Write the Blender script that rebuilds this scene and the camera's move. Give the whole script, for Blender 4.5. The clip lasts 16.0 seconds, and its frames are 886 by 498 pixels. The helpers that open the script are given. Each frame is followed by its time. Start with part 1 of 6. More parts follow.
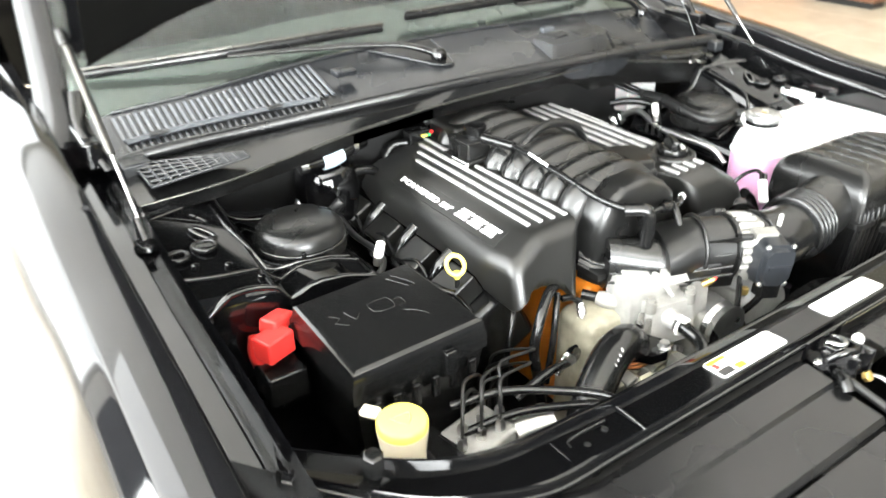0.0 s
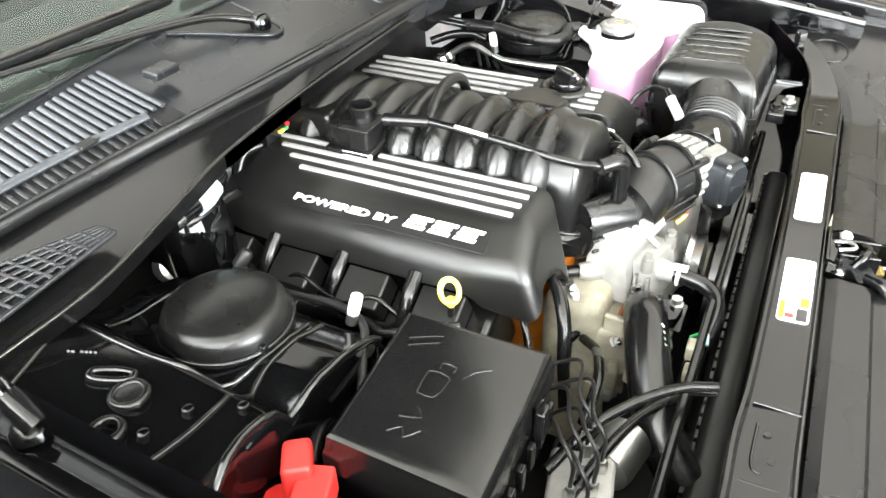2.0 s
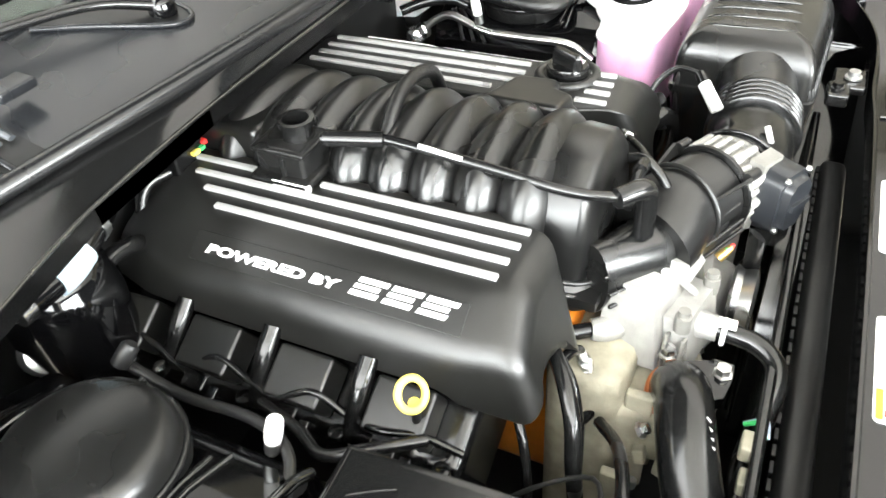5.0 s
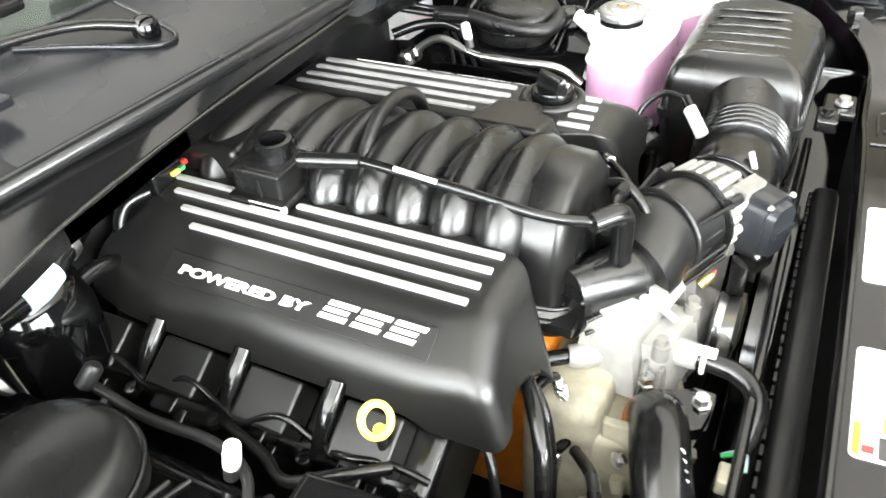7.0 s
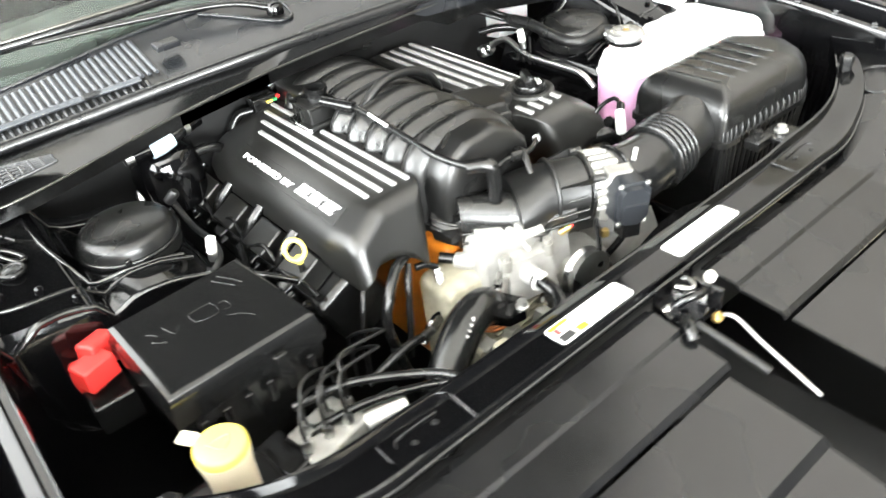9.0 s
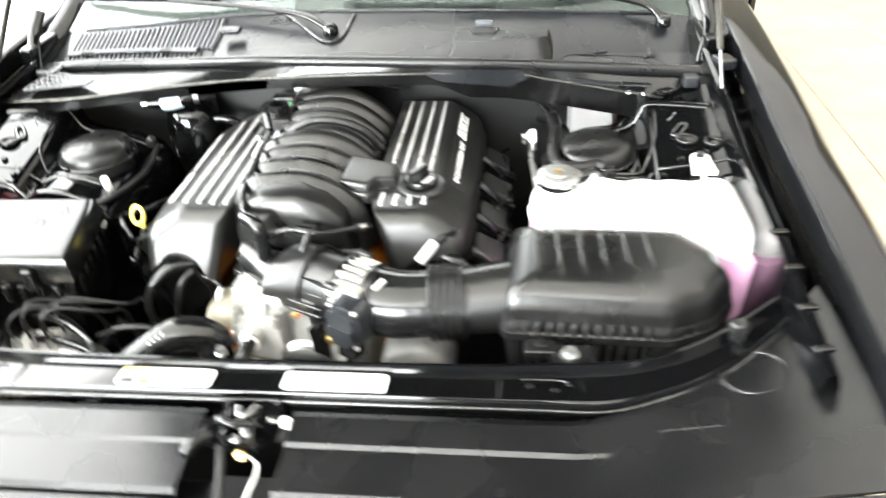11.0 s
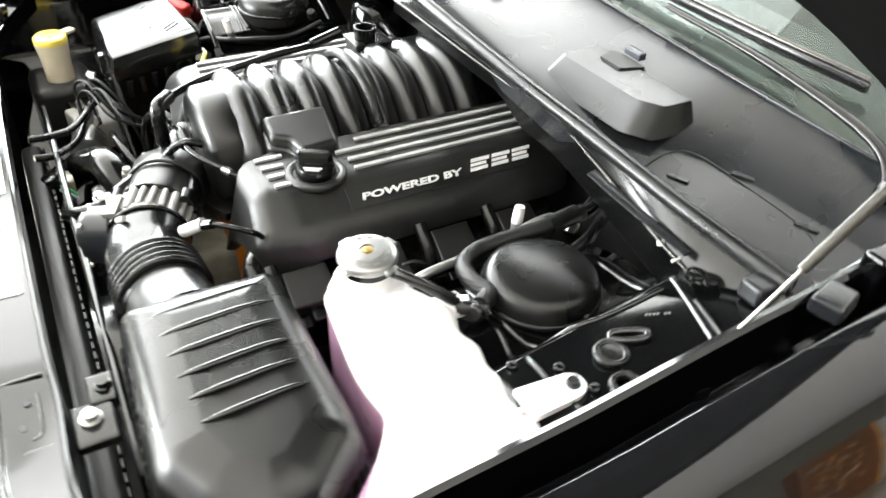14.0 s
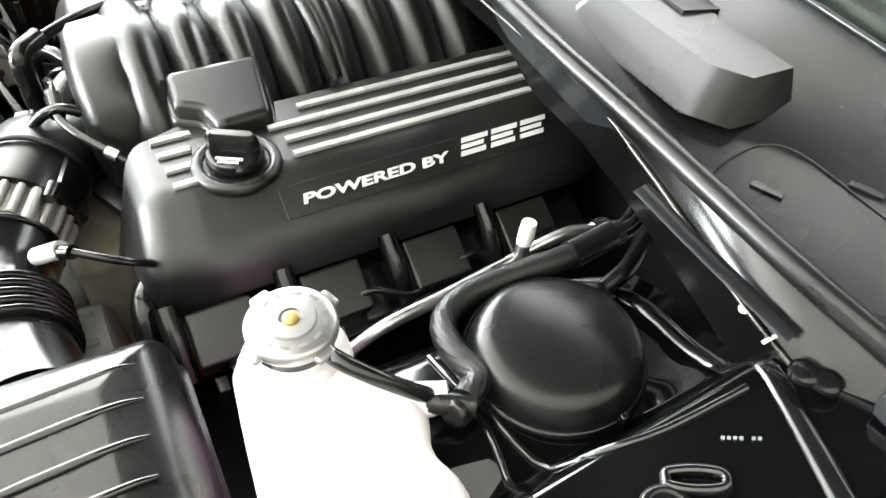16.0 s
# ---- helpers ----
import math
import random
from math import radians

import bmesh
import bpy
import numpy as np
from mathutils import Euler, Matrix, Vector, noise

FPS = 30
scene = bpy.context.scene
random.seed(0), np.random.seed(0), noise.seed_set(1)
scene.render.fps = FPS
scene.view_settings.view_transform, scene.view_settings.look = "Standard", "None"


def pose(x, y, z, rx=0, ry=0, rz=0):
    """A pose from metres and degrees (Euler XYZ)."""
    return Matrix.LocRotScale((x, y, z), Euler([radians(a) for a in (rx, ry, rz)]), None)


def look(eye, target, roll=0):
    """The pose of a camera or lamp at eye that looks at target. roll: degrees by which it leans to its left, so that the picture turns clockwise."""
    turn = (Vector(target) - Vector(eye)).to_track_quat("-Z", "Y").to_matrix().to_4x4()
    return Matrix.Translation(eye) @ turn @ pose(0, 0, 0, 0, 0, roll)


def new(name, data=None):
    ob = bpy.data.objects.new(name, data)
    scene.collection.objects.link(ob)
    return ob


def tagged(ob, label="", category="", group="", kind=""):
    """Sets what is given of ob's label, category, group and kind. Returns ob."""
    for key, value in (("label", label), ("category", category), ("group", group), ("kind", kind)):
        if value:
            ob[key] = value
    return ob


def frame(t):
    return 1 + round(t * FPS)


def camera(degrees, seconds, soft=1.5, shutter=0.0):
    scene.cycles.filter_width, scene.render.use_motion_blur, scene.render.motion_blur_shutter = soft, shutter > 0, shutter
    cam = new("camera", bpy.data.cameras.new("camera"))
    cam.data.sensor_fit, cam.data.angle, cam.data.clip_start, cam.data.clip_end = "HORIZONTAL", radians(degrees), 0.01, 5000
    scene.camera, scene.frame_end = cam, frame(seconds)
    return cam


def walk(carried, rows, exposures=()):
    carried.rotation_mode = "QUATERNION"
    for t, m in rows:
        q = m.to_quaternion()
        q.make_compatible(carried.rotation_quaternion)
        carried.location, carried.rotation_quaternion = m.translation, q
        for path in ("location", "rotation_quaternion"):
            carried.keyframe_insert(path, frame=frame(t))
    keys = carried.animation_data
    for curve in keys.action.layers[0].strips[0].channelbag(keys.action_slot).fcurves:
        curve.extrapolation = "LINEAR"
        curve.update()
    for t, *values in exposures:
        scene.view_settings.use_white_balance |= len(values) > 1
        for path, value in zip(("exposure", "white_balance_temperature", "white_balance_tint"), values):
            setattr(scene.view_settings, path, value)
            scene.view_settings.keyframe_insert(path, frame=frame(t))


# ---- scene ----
cam = camera(61.5, 16.0, shutter=0.75)
PATH = [
    (0, (-0.912, -0.459, 1.436), (0.047, 0.992, 0.45), -1.3),
    (0.5, (-0.907, -0.269, 1.416), (0.193, 0.998, 0.327), -2.1),
    (1, (-0.947, -0.07, 1.417), (0.378, 0.879, 0.258), -2.6),
    (1.5, (-0.972, 0.044, 1.417), (0.447, 0.845, 0.256), -3.6),
    (2, (-0.978, 0.057, 1.413), (0.466, 0.795, 0.243), -2.1),
    (2.5, (-0.98, 0.055, 1.415), (0.461, 0.812, 0.253), -2.3),
    (3, (-0.968, 0.059, 1.408), (0.476, 0.803, 0.242), -2.6),
    (3.5, (-0.951, 0.082, 1.395), (0.513, 0.798, 0.236), -2.3),
    (4, (-0.882, 0.114, 1.361), (0.556, 0.827, 0.168), -3.0),
    (4.2, (-0.831, 0.122, 1.363), (0.586, 0.833, 0.144), -3.7),
    (6.3, (-0.648, 0.152, 1.322), (0.678, 0.885, 0.017), -5.1),
    (6.5, (-0.655, 0.144, 1.326), (0.691, 0.892, 0.049), -5.2),
    (7, (-0.67, 0.111, 1.343), (0.705, 0.878, 0.11), -4.8),
    (7.5, (-0.722, 0.023, 1.363), (0.623, 0.899, 0.17), -4.5),
    (8, (-0.806, -0.161, 1.391), (0.472, 0.867, 0.246), -6.7),
    (8.2, (-0.828, -0.237, 1.406), (0.39, 0.849, 0.25), -6.9),
    (10.3, (-0.051, -0.709, 1.512), (0.137, 0.961, 0.439), -6.8),
    (10.5, (0.071, -0.72, 1.491), (0.089, 0.978, 0.435), -5.8),
    (11, (0.376, -0.735, 1.52), (0.159, 0.909, 0.402), -3.5),
    (11.5, (0.625, -0.606, 1.503), (0.149, 0.968, 0.363), -3.1),
    (12, (0.81, -0.481, 1.499), (-0.047, 0.919, 0.357), -4.6),
    (12.5, (0.989, -0.359, 1.51), (-0.038, 0.876, 0.319), 1.1),
    (13, (1.016, -0.188, 1.494), (-0.13, 0.928, 0.295), 1.7),
    (13.5, (1.008, -0.038, 1.481), (-0.219, 0.932, 0.234), 1.0),
    (14, (1.051, 0.111, 1.464), (-0.29, 0.915, 0.216), 3.6),
    (14.5, (1.025, 0.204, 1.436), (-0.335, 0.94, 0.169), 4.4),
    (15, (0.908, 0.249, 1.404), (-0.378, 0.987, 0.061), 5.1),
    (15.5, (0.803, 0.293, 1.369), (-0.394, 1.015, -0.061), 4.7),
    (16, (0.776, 0.301, 1.367), (-0.398, 1.008, -0.09), 4.5),
]
EXPOSURES = ((0.0, 0.03), (4.0, -0.05), (8.0, 0.0), (10.0, 0.3), (11.1, 0.28), (11.6, -0.05), (12.5, -0.17), (14.5, -0.3), (15.5, -0.22), (16.0, -0.06))
walk(cam, [(t, look(eye, target, roll)) for t, eye, target, roll in PATH], EXPOSURES)

# ---- light ----
DAY_SIDE, DAY_FRONT, DAY_REAR, PANEL, PANEL_EAST, PANEL_WINDOW, PANEL_REAR, PANEL_DIM = 2250, 2000, 600, 0.32, 1.45, 7.0, 7.0, 0.8
world = bpy.data.worlds.new("world")
scene.world = world
world.use_nodes = True
world.node_tree.nodes["Background"].inputs[0].default_value = (0.9, 0.95, 1.0, 1)
world.node_tree.nodes["Background"].inputs[1].default_value = 0.3

ROOM = (-6.0, 6.0, -6.5, 6.5, 4.2)


def area_lamp(name, m, w, h, watts, color=(1, 1, 1)):
    lamp = bpy.data.lights.new(name, "AREA")
    lamp.shape, lamp.size, lamp.size_y, lamp.energy, lamp.color = "RECTANGLE", w, h, watts, color
    ob = new(name, lamp)
    ob.matrix_world = m
    return ob


# daylight through the showroom glass on two sides
area_lamp("daylight_side", look((-5.85, 0.2, 2.3), (0, 0.2, 2.3)), 8.0, 3.0, DAY_SIDE, (0.945, 0.985, 0.985))
area_lamp("daylight_rear", look((-3.1, 6.38, 2.2), (-3.1, 0, 2.2)), 5.2, 3.8, DAY_REAR, (0.945, 0.985, 0.985))
area_lamp("daylight_front", look((-3.0, -6.35, 1.9), (-3.0, 0, 1.9)), 4.8, 2.4, DAY_FRONT, (0.945, 0.985, 0.985))


# ---- materials ----
def nodes_of(name):
    mat = bpy.data.materials.new(name)
    mat.use_nodes = True
    nt = mat.node_tree
    return mat, nt, nt.nodes["Principled BSDF"], nt.links


def material(name, color, rough=0.5, metal=0.0, var=0.15, scale=40.0, bump=0.0, bump_scale=900.0, rough_var=0.08,
             coat=0.0, spec=0.5, big=6.0, sub=0.0, grain=0.00014):
    mat, nt, b, ln = nodes_of(name)
    tc = nt.nodes.new("ShaderNodeTexCoord")
    n1, n2 = nt.nodes.new("ShaderNodeTexNoise"), nt.nodes.new("ShaderNodeTexNoise")
    for n, sc, det in ((n1, scale, 6), (n2, big, 3)):
        n.inputs["Scale"].default_value, n.inputs["Detail"].default_value = sc, det
        ln.new(tc.outputs["Object"], n.inputs["Vector"])
    add = nt.nodes.new("ShaderNodeMath")
    add.operation = "ADD"
    ln.new(n1.outputs["Fac"], add.inputs[0]), ln.new(n2.outputs["Fac"], add.inputs[1])
    ramp = nt.nodes.new("ShaderNodeMapRange")
    ramp.inputs["From Min"].default_value, ramp.inputs["From Max"].default_value = 0.6, 1.4
    ramp.inputs["To Min"].default_value, ramp.inputs["To Max"].default_value = 1 - var, 1 + var
    ln.new(add.outputs[0], ramp.inputs["Value"])
    mix = nt.nodes.new("ShaderNodeMix")
    mix.data_type, mix.blend_type = "RGBA", "MULTIPLY"
    mix.inputs["Factor"].default_value = 1.0
    mix.inputs["A"].default_value = (*color, 1)
    ln.new(ramp.outputs[0], mix.inputs["B"])
    ln.new(mix.outputs["Result"], b.inputs["Base Color"])
    rr = nt.nodes.new("ShaderNodeMapRange")
    rr.inputs["From Min"].default_value, rr.inputs["From Max"].default_value = 0.3, 0.7
    rr.inputs["To Min"].default_value, rr.inputs["To Max"].default_value = max(0.02, rough - rough_var), min(1, rough + rough_var)
    ln.new(n2.outputs["Fac"], rr.inputs["Value"])
    ln.new(rr.outputs[0], b.inputs["Roughness"])
    b.inputs["Metallic"].default_value = metal
    b.inputs["Specular IOR Level"].default_value = spec
    b.inputs["Coat Weight"].default_value = coat
    b.inputs["Coat Roughness"].default_value = 0.04
    if sub:
        b.inputs["Subsurface Weight"].default_value = sub
        b.inputs["Subsurface Radius"].default_value = (0.02, 0.015, 0.015)
        b.inputs["Subsurface Scale"].default_value = 0.5
    if bump:
        n3, bp = nt.nodes.new("ShaderNodeTexNoise"), nt.nodes.new("ShaderNodeBump")
        n3.inputs["Scale"].default_value, n3.inputs["Detail"].default_value = bump_scale, 2
        ln.new(tc.outputs["Object"], n3.inputs["Vector"])
        bp.inputs["Strength"].default_value, bp.inputs["Distance"].default_value = bump, grain
        ln.new(n3.outputs["Fac"], bp.inputs["Height"])
        ln.new(bp.outputs["Normal"], b.inputs["Normal"])
    return mat


M_COVER = material("textured_black_plastic", (0.0066, 0.0066, 0.006), 0.36, bump=0.8, bump_scale=850, spec=0.6, grain=0.00022)
M_PLASTIC = material("satin_black_plastic", (0.005, 0.005, 0.005), 0.19, bump=0.14, bump_scale=700)
M_DOME = material("dome_black_plastic", (0.006, 0.006, 0.0058), 0.29, bump=0.3, bump_scale=1100, spec=0.45)
M_AIRBOX = material("airbox_black_plastic", (0.006, 0.006, 0.0058), 0.3, bump=0.5, bump_scale=900, spec=0.6)
M_RIB = material("polished_black_plastic", (0.006, 0.006, 0.0058), 0.16, bump=0.05, bump_scale=900, spec=0.7)
M_INTAKE = material("moulded_black_plastic", (0.006, 0.006, 0.0058), 0.3, bump=0.2, bump_scale=800, spec=0.6)
M_COWL = material("grey_black_plastic", (0.012, 0.0128, 0.0145), 0.27, bump=0.35, bump_scale=1100, spec=0.5)
M_SHIELD = material("grey_shield_plastic", (0.004, 0.004, 0.0042), 0.25, bump=0.3, bump_scale=600)
M_RUBBER = material("black_rubber", (0.006, 0.006, 0.006), 0.22, bump=0.1, bump_scale=300)
M_BRAID = material("braided_sleeve", (0.005, 0.005, 0.005), 0.3, bump=1.0, bump_scale=650, grain=0.0006)
# lighter, bluer copy of the cowl plastic: sky reflection put into its colour
M_SLAT = material("sky_sheen_plastic", (0.045, 0.049, 0.055), 0.32, bump=0.15, bump_scale=500)
M_SEAL = material("seal_rubber", (0.008, 0.008, 0.0083), 0.27, bump=0.2, bump_scale=400)
M_GLOSS = material("gloss_black_paint", (0.0018, 0.0018, 0.002), 0.07, rough_var=0.04, bump=0.02, bump_scale=60)
M_EDGE = material("gloss_black_edge", (0.004, 0.004, 0.0043), 0.14, rough_var=0.04, spec=0.85)
M_PAINT = material("black_car_paint", (0.005, 0.005, 0.0055), 0.05, rough_var=0.02)
M_DARK = material("dark_metal", (0.006, 0.006, 0.006), 0.45, metal=0.0)
M_TUBE = material("strut_cylinder", (0.09, 0.088, 0.082), 0.28, metal=0.9)
M_STEEL = material("steel", (0.55, 0.55, 0.54), 0.3, metal=1.0)
M_ALU = material("cast_aluminium", (0.33, 0.326, 0.31), 0.5, metal=0.3, bump=0.8, bump_scale=350, var=0.25, grain=0.0008)
M_FOIL = material("crinkled_foil", (0.75, 0.75, 0.74), 0.22, metal=1.0, bump=1.0, bump_scale=220, grain=0.004)
M_CAST = material("dull_cast_metal", (0.2, 0.195, 0.18), 0.5, metal=0.3, bump=0.6, bump_scale=300, var=0.2, grain=0.0008)
M_ACT = material("slate_black_plastic", (0.012, 0.0135, 0.016), 0.3, bump=0.15, bump_scale=700, spec=0.6)
M_SILVER = material("silver_trim", (0.37, 0.37, 0.365), 0.3, metal=0.2, var=0.05)
M_CAP = material("dull_cap_metal", (0.42, 0.42, 0.41), 0.36, metal=0.85, bump=0.4, bump_scale=300)
M_PALE = material("pale_grey_plastic", (0.42, 0.42, 0.4), 0.4)
M_LETTER = material("silver_lettering", (0.8, 0.8, 0.8), 0.35, metal=0.2, var=0.04)
M_WHITE = material("white_plastic", (0.8, 0.79, 0.76), 0.4, var=0.05)
M_TANK = material("translucent_white_plastic", (0.84, 0.82, 0.82), 0.35, var=0.04, sub=0.3, big=12)
M_PINK = material("pink_coolant_plastic", (0.70, 0.40, 0.60), 0.35, var=0.18, sub=0.2, big=14)
M_CREAM = material("cream_plastic", (0.74, 0.66, 0.5), 0.4, var=0.06, sub=0.1)
M_YELLOW = material("yellow_plastic", (0.88, 0.70, 0.12), 0.35, var=0.06)
M_RED = material("red_plastic", (0.7, 0.035, 0.03), 0.4, var=0.1)
M_ORANGE = material("orange_engine_paint", (0.6, 0.18, 0.015), 0.4, var=0.2)
M_BLUEGREY = material("pale_blue_sleeve", (0.38, 0.47, 0.53), 0.45, var=0.1)
M_LABEL = material("white_label", (0.82, 0.82, 0.8), 0.35, var=0.04)
M_SIGN = material("label_yellow", (0.75, 0.5, 0.02), 0.4)
M_INK = material("dark_ink", (0.03, 0.03, 0.03), 0.4)
M_TAN = material("dusty_metal", (0.27, 0.25, 0.19), 0.6, metal=0.0, bump=0.6, bump_scale=300, var=0.45, grain=0.0008)
M_BRASS = material("brass", (0.6, 0.42, 0.15), 0.35, metal=1.0)
M_COPPER = material("copper_clamp", (0.55, 0.2, 0.08), 0.35, metal=0.9)
M_WALL = material("white_wall_paint", (0.7, 0.69, 0.67), 0.6, var=0.04, scale=3, big=0.6)
M_WALL_GREY = material("grey_wall_paint", (0.2, 0.185, 0.145), 0.6, var=0.06, scale=3, big=0.6)
M_GOLD = material("copper_panel", (0.75, 0.36, 0.08), 0.35, metal=0.2, var=0.7, scale=14, big=5)
M_WOOD = material("brown_veneer", (0.2, 0.085, 0.04), 0.3, var=0.35, scale=5, big=2)
M_CEIL = material("white_ceiling", (0.85, 0.85, 0.83), 0.7, var=0.03, scale=3, big=0.6)
M_TILE = material("cream_floor_tile", (0.54, 0.48, 0.38), 0.18, var=0.1, scale=6, big=1.5)
M_GROUT = material("tile_grout", (0.45, 0.42, 0.37), 0.7)
M_LACQUER = material("copper_brown_lacquer", (0.32, 0.12, 0.035), 0.35, metal=0.3)
M_STAMP = material("grey_stamp_ink", (0.12, 0.12, 0.12), 0.6)
M_GREEN = material("green_plastic", (0.05, 0.4, 0.12), 0.4)
M_HOOD = material("hood_underside", (0.002, 0.002, 0.0018), 0.7, spec=0.06)


def glass_material():
    mat, nt, b, ln = nodes_of("windscreen_glass")
    b.inputs["Base Color"].default_value = (0.75, 0.85, 0.8, 1)
    b.inputs["Transmission Weight"].default_value = 1.0
    b.inputs["Roughness"].default_value = 0.02
    b.inputs["IOR"].default_value = 1.3
    return mat


M_GLASS_BAND = material("dark_glass_band", (0.012, 0.0115, 0.011), 0.3)
M_DASH = material("dashboard_plastic", (0.018, 0.018, 0.017), 0.6, var=0.08)
M_GLASS = glass_material()


def glow_material(name, color, strength):
    mat, nt, b, ln = nodes_of(name)
    b.inputs["Emission Color"].default_value = (*color, 1)
    b.inputs["Emission Strength"].default_value = strength
    return mat


# glow strengths set by zone, to suit what the bodywork mirrors
M_PANEL = glow_material("ceiling_glow_mid", (0.98, 0.95, 0.85), PANEL)
M_PANEL_E = glow_material("ceiling_glow_soft", (1.0, 0.985, 0.96), PANEL_EAST)
M_PANEL_R = glow_material("ceiling_glow_rear", (0.93, 0.97, 1.0), PANEL_REAR)
M_PANEL_D = glow_material("ceiling_glow_dim", (0.93, 0.97, 1.0), PANEL_DIM)
M_PANEL_W = glow_material("ceiling_glow_bright", (0.98, 0.99, 1.0), PANEL_WINDOW)


# ---- building helpers ----
def thing(name, at, label, category, group="", kind=""):
    ob = new(name)
    ob.location = at
    ob.empty_display_size = 0.02
    return tagged(ob, label, category, group, kind)


def corner_normals(bm, limit):
    """Shading normals led by the larger faces, so that flat faces stay flat beside rounded edges."""
    bm.normal_update()
    info = {f: (f.normal.copy(), f.calc_area()) for f in bm.faces}
    out = []
    for f in bm.faces:
        nf = info[f][0]
        for lo in f.loops:
            n = Vector((0, 0, 0))
            for g in lo.vert.link_faces:
                ng, ag = info[g]
                if ng.dot(nf) >= limit:
                    n += ng * ag
            out.append(n.normalized() if n.length > 1e-12 else nf)
    return out


def mesh_of(name, bm, mat, smooth=50):
    me = bpy.data.meshes.new(name)
    bmesh.ops.recalc_face_normals(bm, faces=bm.faces)
    normals = corner_normals(bm, math.cos(radians(smooth))) if smooth else None
    bm.to_mesh(me)
    bm.free()
    if smooth:
        for p in me.polygons:
            p.use_smooth = True
        me.normals_split_custom_set(normals)
    me.materials.append(mat)
    return me


def part(name, bm, mat, parent, label="", smooth=50):
    """One mesh part, built in world places, under a thing or a part."""
    ob = new(name, mesh_of(name, bm, mat, smooth))
    base = Vector((0, 0, 0))
    up = parent
    while up is not None:
        base += up.location
        up = up.parent
    ob.data.transform(Matrix.Translation(-base))
    ob.parent = parent
    return tagged(ob, label) if label else ob


def solo(name, bm, mat, label, category, group="", kind="", smooth=50):
    ob = new(name, mesh_of(name, bm, mat, smooth))
    return tagged(ob, label, category, group, kind)


def round_edges(bm, width, segs=2, angle=28):
    edges = [e for e in bm.edges if len(e.link_faces) == 2 and e.calc_face_angle(0) > radians(angle)]
    if edges and width:
        bmesh.ops.bevel(bm, geom=edges, offset=width, segments=segs, affect="EDGES", profile=0.5, clamp_overlap=True)
    return bm


def box(c, size, bevel=0.003, rot=None, segs=2, bm=None):
    own = bmesh.new()
    bmesh.ops.create_cube(own, size=1)
    own.transform(Matrix.Diagonal((*size, 1)))
    round_edges(own, bevel, segs)
    m = Matrix.Translation(c)
    if rot is not None:
        m = m @ Euler([radians(a) for a in rot]).to_matrix().to_4x4()
    own.transform(m)
    return join(bm, own)


def join(bm, own):
    if bm is None:
        return own
    tmp = bpy.data.meshes.new("tmp")
    own.to_mesh(tmp)
    own.free()
    bm.from_mesh(tmp)
    bpy.data.meshes.remove(tmp)
    return bm


def loft(rings, caps=True, closed=True, bm=None):
    """A skin over rings with the same number of points."""
    bm = bm or bmesh.new()
    rows = [[bm.verts.new(p) for p in ring] for ring in rings]
    n = len(rows[0])
    for a, b in zip(rows[:-1], rows[1:]):
        for i in range(n if closed else n - 1):
            j = (i + 1) % n
            bm.faces.new((a[i], a[j], b[j], b[i]))
    if caps and closed:
        bm.faces.new(rows[0][::-1]), bm.faces.new(rows[-1])
    return bm


def prism(poly, z0, z1, bevel=0.004, segs=2, bm=None, inset=0.0):
    """A plan outline pulled up from z0 to z1; the top drawn in by inset."""
    c = Vector((sum(p[0] for p in poly) / len(poly), sum(p[1] for p in poly) / len(poly)))

    def at(p, k, z):
        v = Vector(p[:2])
        d = (c - v).normalized() * k
        return (v.x + d.x, v.y + d.y, z)

    own = loft([[at(p, 0, z0) for p in poly], [at(p, inset, z1) for p in poly]])
    round_edges(own, bevel, segs)
    return join(bm, own)


def offset_poly(poly, d):
    """A plan outline drawn in by d along its own sides."""
    pts = [Vector(p[:2]) for p in poly]
    area = sum(a.x * b.y - b.x * a.y for a, b in zip(pts, pts[1:] + pts[:1]))
    sgn = 1 if area > 0 else -1
    out = []
    for i, p in enumerate(pts):
        e0, e1 = (p - pts[i - 1]).normalized(), (pts[(i + 1) % len(pts)] - p).normalized()
        n0, n1 = Vector((-e0.y, e0.x)) * sgn, Vector((-e1.y, e1.x)) * sgn
        b = n0 + n1
        out.append(p + b * (d / max(0.5, 1 + n0.dot(n1))))
    return out


def fillet(poly, r, n=5):
    """The outline with every corner turned into an arc of n points."""
    pts = [Vector(p[:2]) for p in poly]
    out = []
    for i, p in enumerate(pts):
        a, b = pts[i - 1] - p, pts[(i + 1) % len(pts)] - p
        k = min(r, 0.45 * a.length, 0.45 * b.length)
        s, e = p + a.normalized() * k, p + b.normalized() * k
        for q in range(n):
            t = q / (n - 1)
            out.append(s * (1 - t) ** 2 + p * 2 * t * (1 - t) + e * t * t)
    return out


def pillow(poly, steps, r=0.01, n=5, zf=None):
    """A moulded body with rounded corners: steps of (inset, height), bottom first."""
    rings = []
    for d, z in steps:
        ring = fillet(offset_poly(poly, d), max(0.002, r - 0.3 * d), n)
        rings.append([(q.x, q.y, z if zf is None else zf(q.x, q.y, z)) for q in ring])
    return loft(rings)


def rounded(corners, n=5):
    """An outline of (x, y, radius) corners, every one turned into an arc of n points."""
    out = []
    m = len(corners)
    for i, (x, y, r) in enumerate(corners):
        p = Vector((x, y))
        a, b = Vector(corners[i - 1][:2]) - p, Vector(corners[(i + 1) % m][:2]) - p
        k = min(r, 0.48 * a.length, 0.48 * b.length)
        u, v = p + a.normalized() * k, p + b.normalized() * k
        for q in range(n):
            t = q / (n - 1)
            out.append(u * (1 - t) ** 2 + p * 2 * t * (1 - t) + v * t * t)
    return out


